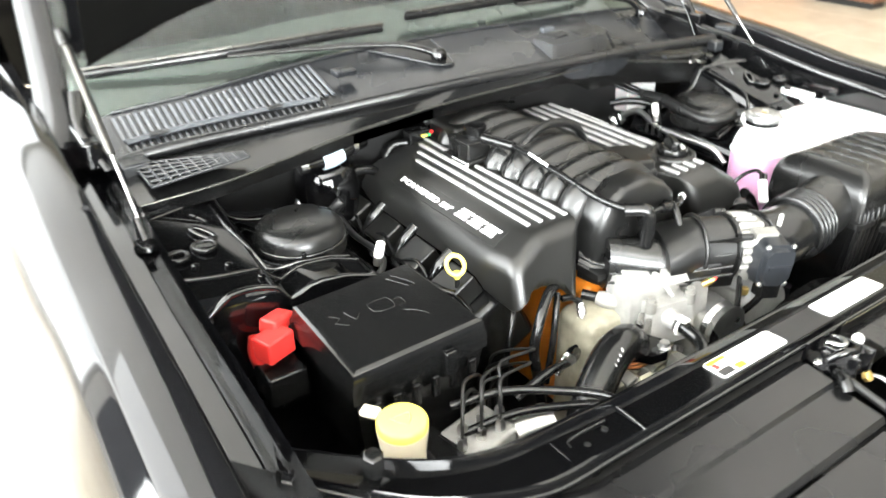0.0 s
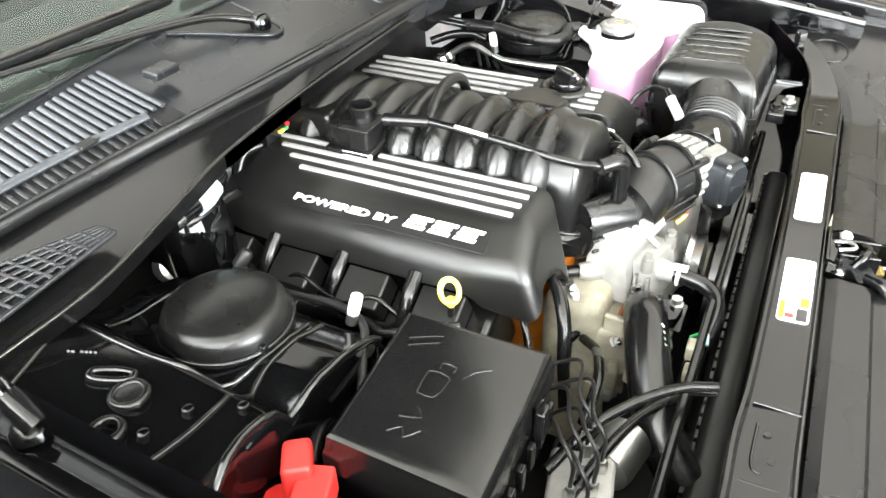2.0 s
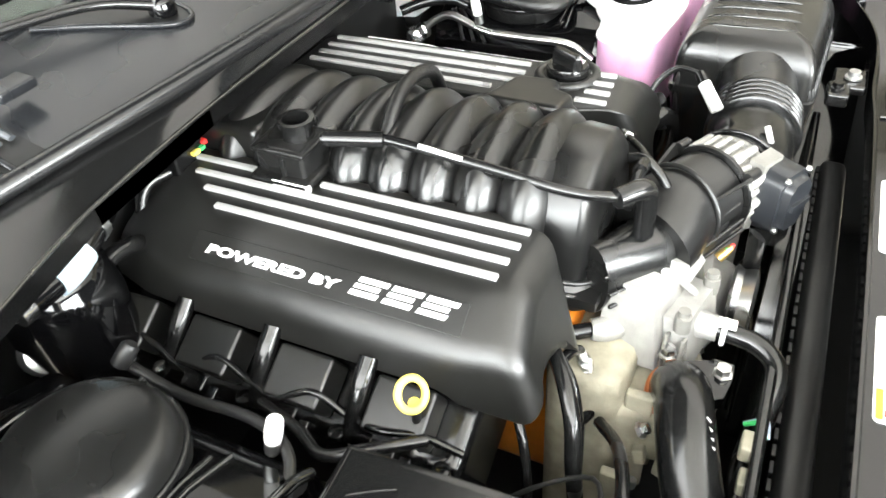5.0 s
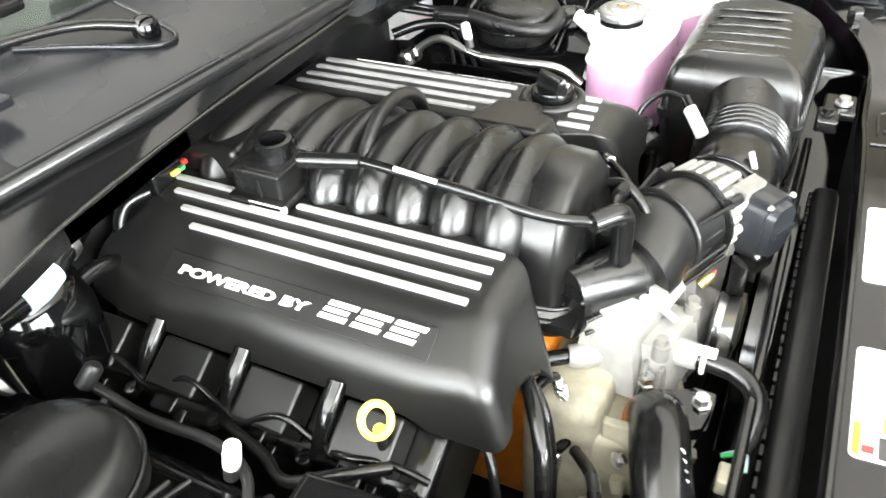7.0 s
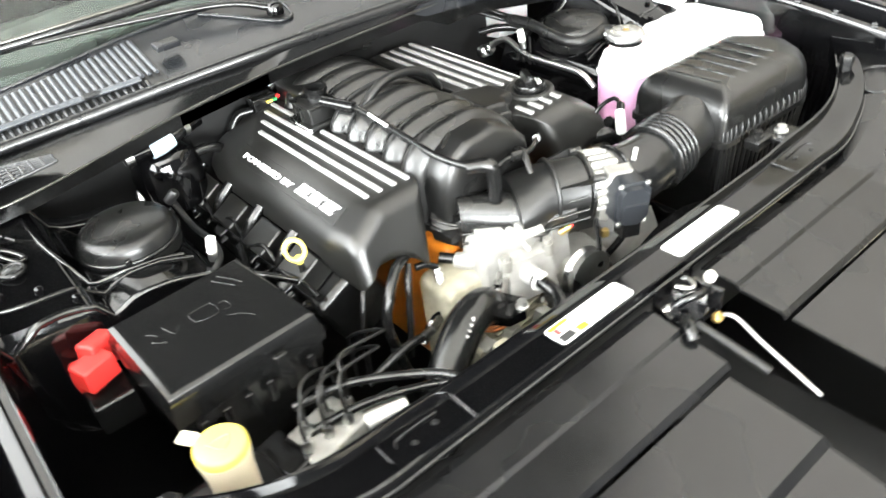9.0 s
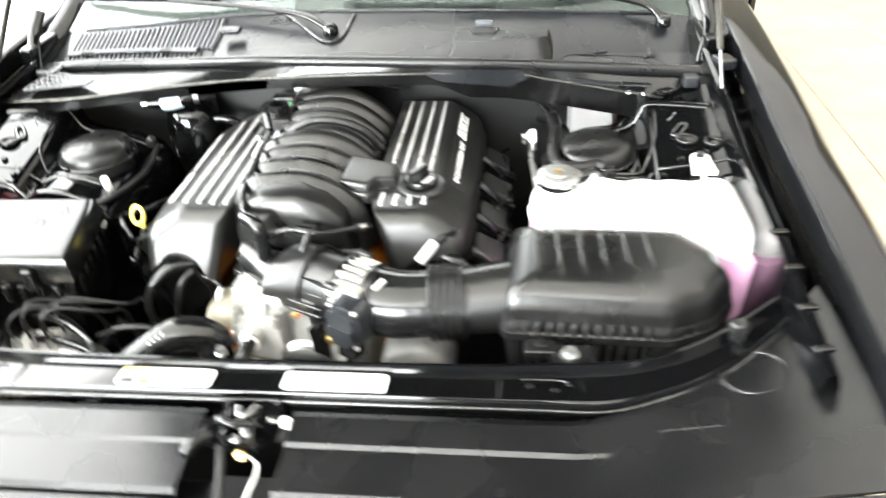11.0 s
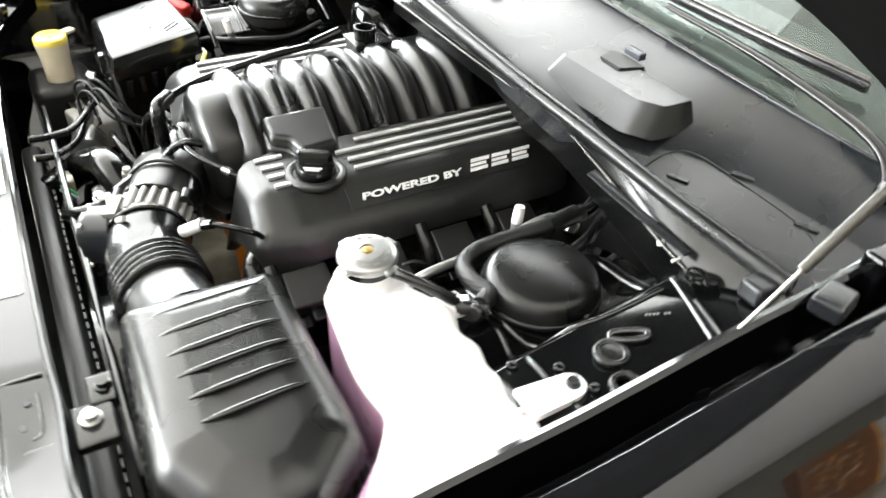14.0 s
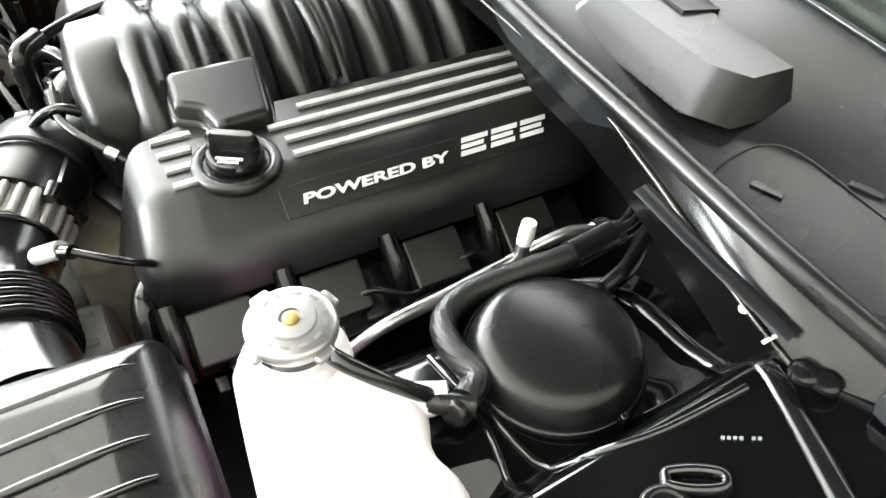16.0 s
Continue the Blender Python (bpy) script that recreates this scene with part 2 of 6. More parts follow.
def smooth_path(points, per=6):
    pts = [Vector(p) for p in points]
    if len(pts) < 3:
        return pts
    ext = [2 * pts[0] - pts[1], *pts, 2 * pts[-1] - pts[-2]]
    out = []
    for i in range(1, len(ext) - 2):
        p0, p1, p2, p3 = ext[i - 1 : i + 3]
        for k in range(per):
            t = k / per
            out.append(0.5 * (2 * p1 + (p2 - p0) * t + (2 * p0 - 5 * p1 + 4 * p2 - p3) * t * t + (3 * p1 - p0 - 3 * p2 + p3) * t**3))
    return [*out, pts[-1]]


def tube(points, radius, sides=12, per=6, flat=1.0, bm=None, caps=True, square=1.0):
    """A round bar along a smooth path; radius: one number, or one for each point."""
    path = smooth_path(points, per)
    sides = max(sides, 8)
    n = len(path)
    radii = [radius] * n if not hasattr(radius, "__len__") else np.interp(np.linspace(0, 1, n), np.linspace(0, 1, len(radius)), radius).tolist()
    rings, side = [], None
    for i, p in enumerate(path):
        d = (path[min(i + 1, n - 1)] - path[max(i - 1, 0)]).normalized()
        if side is None:
            side = d.orthogonal().normalized() if abs(d.z) > 0.95 else d.cross(Vector((0, 0, 1))).normalized()
        side = (side - d * side.dot(d)).normalized()
        up = d.cross(side)
        rings.append([p + radii[i] * (math.copysign(abs(math.cos(a)) ** square, math.cos(a)) * side + flat * math.copysign(abs(math.sin(a)) ** square, math.sin(a)) * up) for a in (2 * math.pi * k / sides for k in range(sides))])
    return loft(rings, caps, True, bm)


def braid(points, radius, strands=12, per=8, twist=9.0):
    """A hose with crossing ridges wound round it."""
    path = smooth_path(points, per)
    rings, side, run = [], None, 0.0
    for i, p in enumerate(path):
        d = (path[min(i + 1, len(path) - 1)] - path[max(i - 1, 0)]).normalized()
        if i:
            run += (p - path[i - 1]).length
        if side is None:
            side = d.cross(Vector((0, 0, 1))).normalized()
        side = (side - d * side.dot(d)).normalized()
        up = d.cross(side)
        ring = []
        for k in range(strands * 4):
            a = 2 * math.pi * k / (strands * 4)
            r = radius * (0.97 + 0.05 * math.cos(strands * a + twist * run * 40))
            ring.append(p + r * (math.cos(a) * side + math.sin(a) * up))
        rings.append(ring)
    return loft(rings)


def lathe(c, profile, sides=32, axis=(0, 0, 1), bm=None):
    """A turned body: profile rows of (radius, height along the axis)."""
    own = bmesh.new()
    q = Vector((0, 0, 1)).rotation_difference(Vector(axis)).to_matrix()
    rows = []
    for r, h in profile:
        rows.append([own.verts.new(Vector(c) + q @ Vector((r * math.cos(a), r * math.sin(a), h))) for a in (2 * math.pi * k / sides for k in range(sides))])
    for a, b in zip(rows[:-1], rows[1:]):
        for i in range(sides):
            j = (i + 1) % sides
            own.faces.new((a[i], a[j], b[j], b[i]))
    own.faces.new(rows[0][::-1]), own.faces.new(rows[-1])
    return join(bm, own)


def torus(c, major, minor, axis=(0, 0, 1), bm=None, a_n=28, b_n=10, stretch=1.0):
    own = bmesh.new()
    q = Vector((0, 0, 1)).rotation_difference(Vector(axis)).to_matrix()
    rows = []
    for i in range(a_n):
        a = 2 * math.pi * i / a_n
        rows.append([own.verts.new(Vector(c) + q @ Vector(((major + minor * math.cos(b)) * math.cos(a), (major + minor * math.cos(b)) * math.sin(a) * stretch, minor * math.sin(b))))
                     for b in (2 * math.pi * k / b_n for k in range(b_n))])
    for i in range(a_n):
        a, b = rows[i], rows[(i + 1) % a_n]
        for k in range(b_n):
            own.faces.new((a[k], a[(k + 1) % b_n], b[(k + 1) % b_n], b[k]))
    return join(bm, own)


def sheet(rows, thick=0.003, bm=None):
    """A bent plate through a grid of points, with thickness downwards."""
    own = bmesh.new()
    top = [[own.verts.new(p) for p in r] for r in rows]
    low = [[own.verts.new((p[0], p[1], p[2] - thick)) for p in r] for r in rows]
    ny, nx = len(rows), len(rows[0])
    for j in range(ny - 1):
        for i in range(nx - 1):
            own.faces.new((top[j][i], top[j][i + 1], top[j + 1][i + 1], top[j + 1][i]))
            own.faces.new((low[j][i], low[j + 1][i], low[j + 1][i + 1], low[j][i + 1]))
    rim = [(0, i) for i in range(nx)] + [(j, nx - 1) for j in range(1, ny)] + [(ny - 1, i) for i in range(nx - 2, -1, -1)] + [(j, 0) for j in range(ny - 2, 0, -1)]
    for (a, b), (c, d) in zip(rim, rim[1:] + rim[:1]):
        own.faces.new((top[a][b], low[a][b], low[c][d], top[c][d]))
    return join(bm, own)


def letters(body, size, m, depth=0.0012, shear=0.0):
    """A word in the built-in font as a bmesh, at the pose m."""
    cu = bpy.data.curves.new("word", "FONT")
    cu.offset = 0.0007
    cu.body, cu.size, cu.extrude, cu.shear, cu.resolution_u = body, size, depth, shear, 3
    ob = new("word", cu)
    dg = bpy.context.evaluated_depsgraph_get()
    me = bpy.data.meshes.new_from_object(ob.evaluated_get(dg))
    own = bmesh.new()
    own.from_mesh(me)
    own.transform(m)
    bpy.data.objects.remove(ob), bpy.data.meshes.remove(me), bpy.data.curves.remove(cu)
    return own


def lerp_table(x, table):
    return float(np.interp(x, [r[0] for r in table], [r[1] for r in table]))


def basis(origin, ex, ey):
    """A pose whose x axis runs along ex and whose y axis lies towards ey."""
    ex = Vector(ex).normalized()
    ez = ex.cross(Vector(ey)).normalized()
    ey = ez.cross(ex)
    m = Matrix((ex, ey, ez)).transposed().to_4x4()
    m.translation = origin
    return m

# ---- showroom ----
X0, X1, Y0, Y1, H = ROOM


def slab(c, size, mat, name, label, category="wall", bevel=0.0):
    return solo(name, box(c, size, bevel), mat, label, category, kind="structure", smooth=0)


slab((0, 0, -0.06), (X1 - X0, Y1 - Y0, 0.1), M_GROUT, "floor", "showroom floor slab with pale grout between cream tiles", "floor")
slab((2.9, Y1 + 0.1, H / 2), (6.6, 0.2, H), M_WALL_GREY, "wall_north", "plain grey painted showroom wall")
slab((-3.3, Y1 + 0.1, 0.14), (5.8, 0.2, 0.28), M_WALL, "wall_north_low", "low white wall under the showroom glass")
slab((X1 + 0.1, 0, H / 2), (0.2, Y1 - Y0, H), M_WALL_GREY, "wall_east", "plain grey painted showroom wall")
slab((X0 - 0.1, 0, 0.14), (0.2, Y1 - Y0, 0.28), M_WALL, "wall_west", "low white wall under the showroom glass")
slab((X0 - 0.1, 0, H - 0.03), (0.2, Y1 - Y0, 0.06), M_WALL, "wall_west_header", "white header over the showroom glass")
slab((0, Y0 - 0.1, 0.14), (X1 - X0 + 0.4, 0.2, 0.28), M_WALL, "wall_south", "low white wall under the showroom glass")
slab((0, Y0 - 0.1, H - 0.03), (X1 - X0 + 0.4, 0.2, 0.06), M_WALL, "wall_south_header", "white header over the showroom glass")
slab((0, 0, H + 0.1), (X1 - X0 + 0.4, Y1 - Y0 + 0.4, 0.2), M_CEIL, "ceiling", "flat white showroom ceiling", "ceiling")
for x in (X0, X1):
    for y in (Y0, Y1):
        if x == X0 or y == Y0:
            slab((x - 0.1 if x < 0 else x + 0.1, y - 0.1 if y < 0 else y + 0.1, H / 2), (0.5, 0.5, H), M_WALL, "wall_pier", "white painted corner pier")
# the ceiling is out of view: these glowing squares are added light
for i in range(5):
    for j in range(5):
        cx, cy = -4.5 + 2.25 * i, -5.0 + 2.5 * j
        lamp = thing("ceiling_glow", (cx, cy, H), "added glowing square under the unseen ceiling, brightness set by zone", "ceiling light", "ceiling panels")
        part("frame", box((cx, cy, H - 0.012), (2.25, 2.5, 0.02), 0.0), M_WALL, lamp)
        part("glow_plate", box((cx, cy, H - 0.029), (2.249, 2.499, 0.006), 0.0), M_PANEL_W if i == 0 or (i <= 2 and j == 0) else (M_PANEL_R if i == 1 and j == 3 else M_PANEL_D) if j >= 3 else M_PANEL_E if i >= 3 else M_PANEL, lamp)
TILE = 0.6
tile_bm = box((0, 0, 0), (TILE - 0.006, TILE - 0.006, 0.012), 0.002, segs=1)
tile_me = mesh_of("tile", tile_bm, M_TILE, 0)
rest = bmesh.new()
ground = bpy.data.objects["floor"]
for i in range(20):
    for j in range(21):
        x, y = X0 + TILE * (i + 0.5), Y0 + 0.2 + TILE * (j + 0.5)
        if -2.5 < x < 4.2 and -2.6 < y < 4.6:
            ob = new("tile", tile_me)
            ob.location = (x, y, -0.006)
            ob.parent = ground
        else:
            box((x, y, -0.006), (TILE - 0.006, TILE - 0.006, 0.012), 0.0, bm=rest)
far = new("far_tiles", mesh_of("far_tiles", rest, M_TILE, 0))
far.parent = ground
tagged(far, "cream floor tiles further off", kind="stuff")

# ---- car body ----
FENDER_Z = [(-0.75, 0.74), (-0.4, 0.835), (-0.15, 0.88), (0.107, 0.915), (0.2, 0.927), (0.314, 0.937), (0.455, 0.947), (0.644, 0.974), (0.9, 1.0), (1.3, 1.03)]
car = thing("car", (0, 0, 0), "black coupe with its bonnet open, parked in a showroom", "car")


def fender(s):
    rows = []
    for y in np.linspace(-0.72, 1.3, 42):
        z = lerp_table(y, FENDER_Z)
        pull = 0.10 * max(0.0, (-y - 0.25) / 0.5) ** 2
        prof = [(0.795, -0.045), (0.797, -0.006), (0.80, 0.0), (0.804, 0.003), (0.82, 0.0045), (0.845, 0.003), (0.862, 0.0), (0.8675, -0.003), (0.874, -0.009), (0.888, -0.025), (0.904, -0.046), (0.922, -0.078), (0.94, -0.116), (0.96, -0.167), (0.975, -0.235), (0.98, -0.32), (0.972, -0.45)]
        rows.append([(s * (px - pull), y, z + pz) for px, pz in prof])
    return loft(rows, caps=False, closed=False)


def rail(s):
    """The gutter between the wing and the inner panel."""
    rows = []
    for y in np.linspace(-0.05, 0.98, 36):
        z = lerp_table(y, FENDER_Z)
        rows.append([(s * px, y, -0.076 + z if s < 0 and 0.74 < px < 0.755 else z + pz) for px, pz in ((0.728, -0.16), (0.733, -0.03), (0.737, -0.0165), (0.744, -0.013), (0.75, -0.016), (0.7535, -0.03), (0.758, -0.075), (0.79, -0.08), (0.7945, -0.046))])
    return loft(rows, caps=False, closed=False)


def apron_z(ax, y):
    tower = lerp_table(ax, [(0.38, 0.62), (0.41, 0.77), (0.435, 0.82), (0.5, 0.844), (0.588, 0.852), (0.594, 0.856), (0.608, 0.888), (0.614, 0.893), (0.65, 0.901), (0.735, 0.914)])
    low = lerp_table(ax, [(0.38, 0.50), (0.45, 0.56), (0.56, 0.62), (0.64, 0.67), (0.70, 0.71), (0.728, 0.75), (0.735, 0.88)])
    tower += 0.2 * (y - 0.605) * min(1.0, max(0.0, (ax - 0.55) / 0.06))
    edge = 0.425 + 0.05 * (ax - 0.42)
    k = min(1.0, max(0.0, (y - edge + 0.03) / 0.03))
    k = k * k * (3 - 2 * k)
    return low + (tower - low) * k


def apron(s):
    ys = sorted(set(np.linspace(0.02, 0.36, 8).tolist() + np.linspace(0.37, 0.52, 18).tolist() + np.linspace(0.53, 0.72, 10).tolist()))
    xs = sorted(np.linspace(0.38, 0.735, 28).tolist() + [0.588, 0.594, 0.601, 0.608, 0.614])
    return sheet([[(s * x, y, apron_z(x, y)) for x in xs] for y in ys], 0.002)


for s in (-1, 1):
    part("wing", fender(s), M_PAINT, car, "glossy black front wing", smooth=60)
    part("inner_rail", rail(s), M_GLOSS, car, "gloss black gutter along the wing", smooth=40)
    part("inner_wing", apron(s), M_GLOSS, car, "gloss black pressed inner wing and strut tower", smooth=50)
    # raised folds pressed into the tower top
    for name, rad, path in (
        ("panel_fold", 0.0055, [(0.46, 0.505, 0.826), (0.53, 0.503, 0.845), (0.593, 0.523, 0.868), (0.618, 0.58, 0.899), (0.625, 0.663, 0.908)]),
        ("rear_flange", 0.008, [(0.45, 0.688, 0.845), (0.54, 0.692, 0.878), (0.61, 0.69, 0.912), (0.655, 0.675, 0.921), (0.725, 0.648, 0.927)]),
        ("crease", 0.005, [(0.45, 0.492, 0.81), (0.54, 0.494, 0.838), (0.60, 0.488, 0.858), (0.67, 0.482, 0.887), (0.735, 0.487, 0.893)]),
        ("front_flange", 0.008, [(0.43, 0.428, 0.79), (0.505, 0.43, 0.838), (0.575, 0.436, 0.858), (0.64, 0.443, 0.872), (0.69, 0.435, 0.882), (0.735, 0.43, 0.89)]),
    ):
        part(name, tube([(s * p.x, p.y, apron_z(p.x, p.y)) for p in smooth_path(path, 4)], rad * (1.15 if name == "rear_flange" else 0.68), 12, 1, flat=0.4 if name == "rear_flange" else 1.0), M_EDGE, car, "gloss black pressed edge", smooth=60)
    for dx, dy, r in ((0.716, 0.536, 0.014), (0.672, 0.553, 0.016)):
        part("grommet", torus((s * dx, dy, apron_z(dx, dy) + 0.003), r, 0.0045), M_RUBBER, car)
    part("drain_plug", lathe((s * 0.672, 0.553, apron_z(0.672, 0.553) + 0.001), [(0.014, 0), (0.013, 0.004), (0.004, 0.005)], 18), M_RUBBER, car)
    loop = []
    for q in range(16):
        a = 2 * math.pi * q / 15
        u, v = 0.019 * math.copysign(min(1.0, 1.25 * abs(math.cos(a))), math.cos(a)), 0.0075 * math.sin(a)
        px, py = 0.663 + 0.58 * u - 0.81 * v, 0.583 + 0.81 * u + 0.58 * v
        loop.append((s * px, py, apron_z(px, py) + 0.0035))
    part("slot_pressing", tube(loop, 0.0042, 10, 2), M_EDGE, car, "raised gloss black rim of an oval slot")
    for k in (-3, -2, -1, 0, 2, 3):
        mx, my = 0.655 + 0.0023 * k, 0.629 + 0.0032 * k
        part("stamp_mark", box((s * mx, my, apron_z(mx, my) + 0.0015), (0.0026, 0.003, 0.001), 0.0, (0, -s * 20, s * 35)), M_STAMP, car)
    for dx, dy in ((0.70, 0.51), (0.655, 0.50), (0.62, 0.465)):
        part("body_bolt", lathe((s * dx, dy, apron_z(dx, dy) + 0.001), [(0.006, 0), (0.006, 0.004), (0.003, 0.006)], 10), M_GLOSS, car)
    wheel = part("wheel", lathe((s * 0.80, 0.36, 0.36), [(0.2, -0.11), (0.34, -0.11), (0.36, -0.08), (0.36, 0.08), (0.34, 0.11), (0.2, 0.11)], 40, (1, 0, 0)), M_RUBBER, car, "black tyre")
    part("bay_side", box((s * 0.72, 0.35, 0.45), (0.02, 0.9, 0.5), 0.0), M_DARK, car, smooth=0)
part("undertray", box((0, 0.085, 0.33), (1.6, 1.48, 0.02), 0.0), M_DARK, car, smooth=0)
part("bulkhead", box((0, 0.83, 0.62), (1.48, 0.02, 0.60), 0.0), M_DARK, car, smooth=0)

# radiator support panel with turned-back ends
CROSS_F = [(0.0, -0.036, 0.795), (0.3, -0.036, 0.795), (0.40, -0.036, 0.795), (0.489, -0.036, 0.797), (0.56, -0.02, 0.808), (0.622, 0.002, 0.82), (0.68, 0.038, 0.836), (0.75, 0.10, 0.852)]
CROSS_R = [(0.0, 0.022, 0.807), (0.3, 0.024, 0.807), (0.40, 0.029, 0.808), (0.49, 0.028, 0.815), (0.546, 0.032, 0.823), (0.60, 0.048, 0.831), (0.66, 0.08, 0.842), (0.742, 0.136, 0.860)]


def cross_row(k, dz):
    """A line along the support, k of the way from its front edge to its rear edge."""
    half = [tuple(np.array(a) * (1 - k) + np.array(b) * k + np.array((0, 0, dz))) for a, b in zip(CROSS_F, CROSS_R)]
    line = [(-x, y, z) for x, y, z in half[:0:-1]] + half
    return [tuple(p) for p in smooth_path(line, 4)]


support = sheet([cross_row(0.0, -0.012), cross_row(0.02, 0.004), cross_row(0.07, 0.0072), cross_row(0.12, 0.0068), cross_row(0.5, 0.001), cross_row(0.86, -0.0045), cross_row(0.93, 0.006), cross_row(0.99, 0.006), cross_row(1.0, -0.03)], 0.002)
part("radiator_support", support, M_GLOSS, car, "gloss black radiator support panel", smooth=45)
part("support_lip", tube(cross_row(-0.02, -0.004), 0.003, 10, 1), M_EDGE, car)
for s in (-1, 1):
    for x in (0.345, 0.455):
        part("seam", tube([(s * x, -0.034, 0.802), (s * x, -0.008, 0.8032), (s * x, 0.014, 0.8034)], 0.0018, 8), M_EDGE, car)
    part("seam", tube([(s * 0.375, 0.006, 0.8035), (s * 0.43, 0.006, 0.8035), (s * 0.44, -0.004, 0.8035)], 0.0016, 8), M_EDGE, car)
    part("stop_bumper", lathe((s * 0.662, 0.062, 0.838), [(0.011, 0), (0.011, 0.012), (0.013, 0.014), (0.013, 0.026), (0.009, 0.03)], 6), M_RUBBER, car, "hexagonal black rubber bonnet stop")
    for x, y in ((0.385, -0.005), (0.42, -0.012)):
        part("hole_mark", lathe((s * x, y, 0.802), [(0.004, 0), (0.004, 0.002)], 10), M_DARK, car)
# radiator tank and fan shroud behind the support
part("radiator_tank", box((0, 0.04, 0.59), (0.95, 0.04, 0.12), 0.012), M_DARK, car, "black radiator end tank")
for i in range(40):
    part("tank_clip", box((-0.45 + 0.023 * i, 0.062, 0.635), (0.016, 0.005, 0.02), 0.001), M_DARK, car)

# sight shields in front of the support
STEPPED = ((-0.62, 0.66), (-0.5, 0.715), (-0.31, 0.742), (-0.30, 0.752), (-0.18, 0.760), (-0.176, 0.765), (-0.17, 0.772), (-0.105, 0.777), (-0.10, 0.782), (-0.05, 0.787), (0.2, 0.795))
EVEN = ((-0.62, 0.66), (-0.5, 0.715), (-0.3, 0.752), (-0.1, 0.779), (-0.05, 0.785), (0.2, 0.795))


def shield_z(x, y):
    """Height of the plastic panel: stepped in the middle, plain towards the wings."""
    k = min(1.0, max(0.0, (abs(x) - 0.44) / 0.08))
    return lerp_table(y, STEPPED) * (1 - k) + lerp_table(y, EVEN) * k + max(0, abs(x) - 0.45) * 0.2


def shield(x0, x1, ys, rear=False):
    xs = np.linspace(x0, x1, 40)
    rows = [[(x, y, shield_z(x, y)) for x in xs] for y in ys]
    for w in ((0.25, 0.5, 0.75, 1.0) if rear else ()):
        rows.append([(x, -0.10 * (1 - w) + w * (-0.046 + max(0, abs(x) - 0.42) ** 2 * 1.5), shield_z(x, -0.10 * (1 - w) + w * (-0.046 + max(0, abs(x) - 0.42) ** 2 * 1.5)) - 0.006 * (w == 1.0)) for x in xs])
    return sheet(rows, 0.004)


for x0, x1 in ((0.07, 0.80), (-0.80, -0.055)):
    panel = thing("sight_shield", ((x0 + x1) / 2, -0.2, 0.76), "stepped dark grey plastic panel ahead of the radiator support", "panel", "radiator covers")
    part("rear_step", shield(x0, x1, (-0.176, -0.17, -0.15, -0.12, -0.105, -0.10), True), M_SHIELD, panel, smooth=20)
    part("front_step", shield(x0 + 0.01, x1 - 0.01, (-0.62, -0.56, -0.5, -0.4, -0.31, -0.30, -0.24, -0.18)), M_SHIELD, panel, smooth=20)
    sx = 1 if x0 > 0 else -1
    ring = [(0.672 + 0.04 * math.cos(a), 0.004 + 0.036 * math.sin(a)) for a in np.linspace(0, 2 * math.pi, 21)]
    part("round_pressing", tube([(sx * x, y, shield_z(x, y)) for x, y in ring], 0.0022, 6, 2), M_SHIELD, panel)
    part("clip_hole", lathe((sx * 0.748, 0.035, shield_z(0.748, 0.035) - 0.001), [(0.011, 0), (0.011, 0.002)], 16), M_DARK, panel)
    part("crease", tube([(sx * x, -0.075, shield_z(x, -0.075)) for x in (0.545, 0.58, 0.62)], 0.0016, 8, 3), M_SHIELD, panel)
part("nose", sheet([[(x, -0.62 - 0.0 * abs(x), 0.66) for x in np.linspace(-0.82, 0.82, 12)], [(x, -0.72 + 0.12 * abs(x) ** 2, 0.55) for x in np.linspace(-0.82, 0.82, 12)], [(x, -0.74 + 0.12 * abs(x) ** 2, 0.25) for x in np.linspace(-0.82, 0.82, 12)]], 0.004), M_PAINT, car, smooth=60)
part("latch_bay", box((0.007, -0.345, 0.635), (0.16, 0.59, 0.02), 0.002), M_DARK, car)

latch = thing("bonnet_latch", (0.01, -0.08, 0.76), "black bonnet latch with bare steel striker guide", "latch")
part("bracket", prism([(-0.05, -0.098), (-0.03, -0.104), (0.03, -0.104), (0.052, -0.085), (0.052, -0.05), (0.03, -0.04), (-0.03, -0.04)], 0.768, 0.778, 0.002), M_GLOSS, latch)
part("back_plate", box((0.01, -0.042, 0.775), (0.085, 0.006, 0.05), 0.002), M_GLOSS, latch)
for x in (-0.012, 0.026):
    part("side_plate", box((x, -0.082, 0.782), (0.004, 0.05, 0.036), 0.0015, (0, 0, 8)), M_EDGE, latch)
part("claw", tube([(-0.028, -0.075, 0.79), (-0.018, -0.085, 0.803), (0.0, -0.092, 0.803), (0.018, -0.085, 0.797), (0.03, -0.08, 0.786)], 0.006, 8), M_GLOSS, latch)
part("striker_guide", tube([(-0.004, -0.055, 0.797), (0.004, -0.075, 0.80), (0.016, -0.068, 0.80), (0.02, -0.05, 0.795)], 0.0032, 8), M_STEEL, latch, "bare steel striker guide")
part("release_arm", tube([(-0.035, -0.095, 0.783), (-0.05, -0.112, 0.787), (-0.056, -0.122, 0.778)], 0.009, 10), M_PLASTIC, latch)
for x, y in ((-0.03, -0.062), (0.0, -0.096), (0.04, -0.06)):
    part("rivet", lathe((x, y, 0.777), [(0.007, 0), (0.007, 0.003), (0.004, 0.006)], 10), M_STEEL, latch)
part("bolt", lathe((0.012, -0.11, 0.765), [(0.008, 0), (0.008, 0.007), (0.005, 0.009)], 6, (0, -0.8, 0.6)), M_BRASS, latch, "brass coloured bolt")
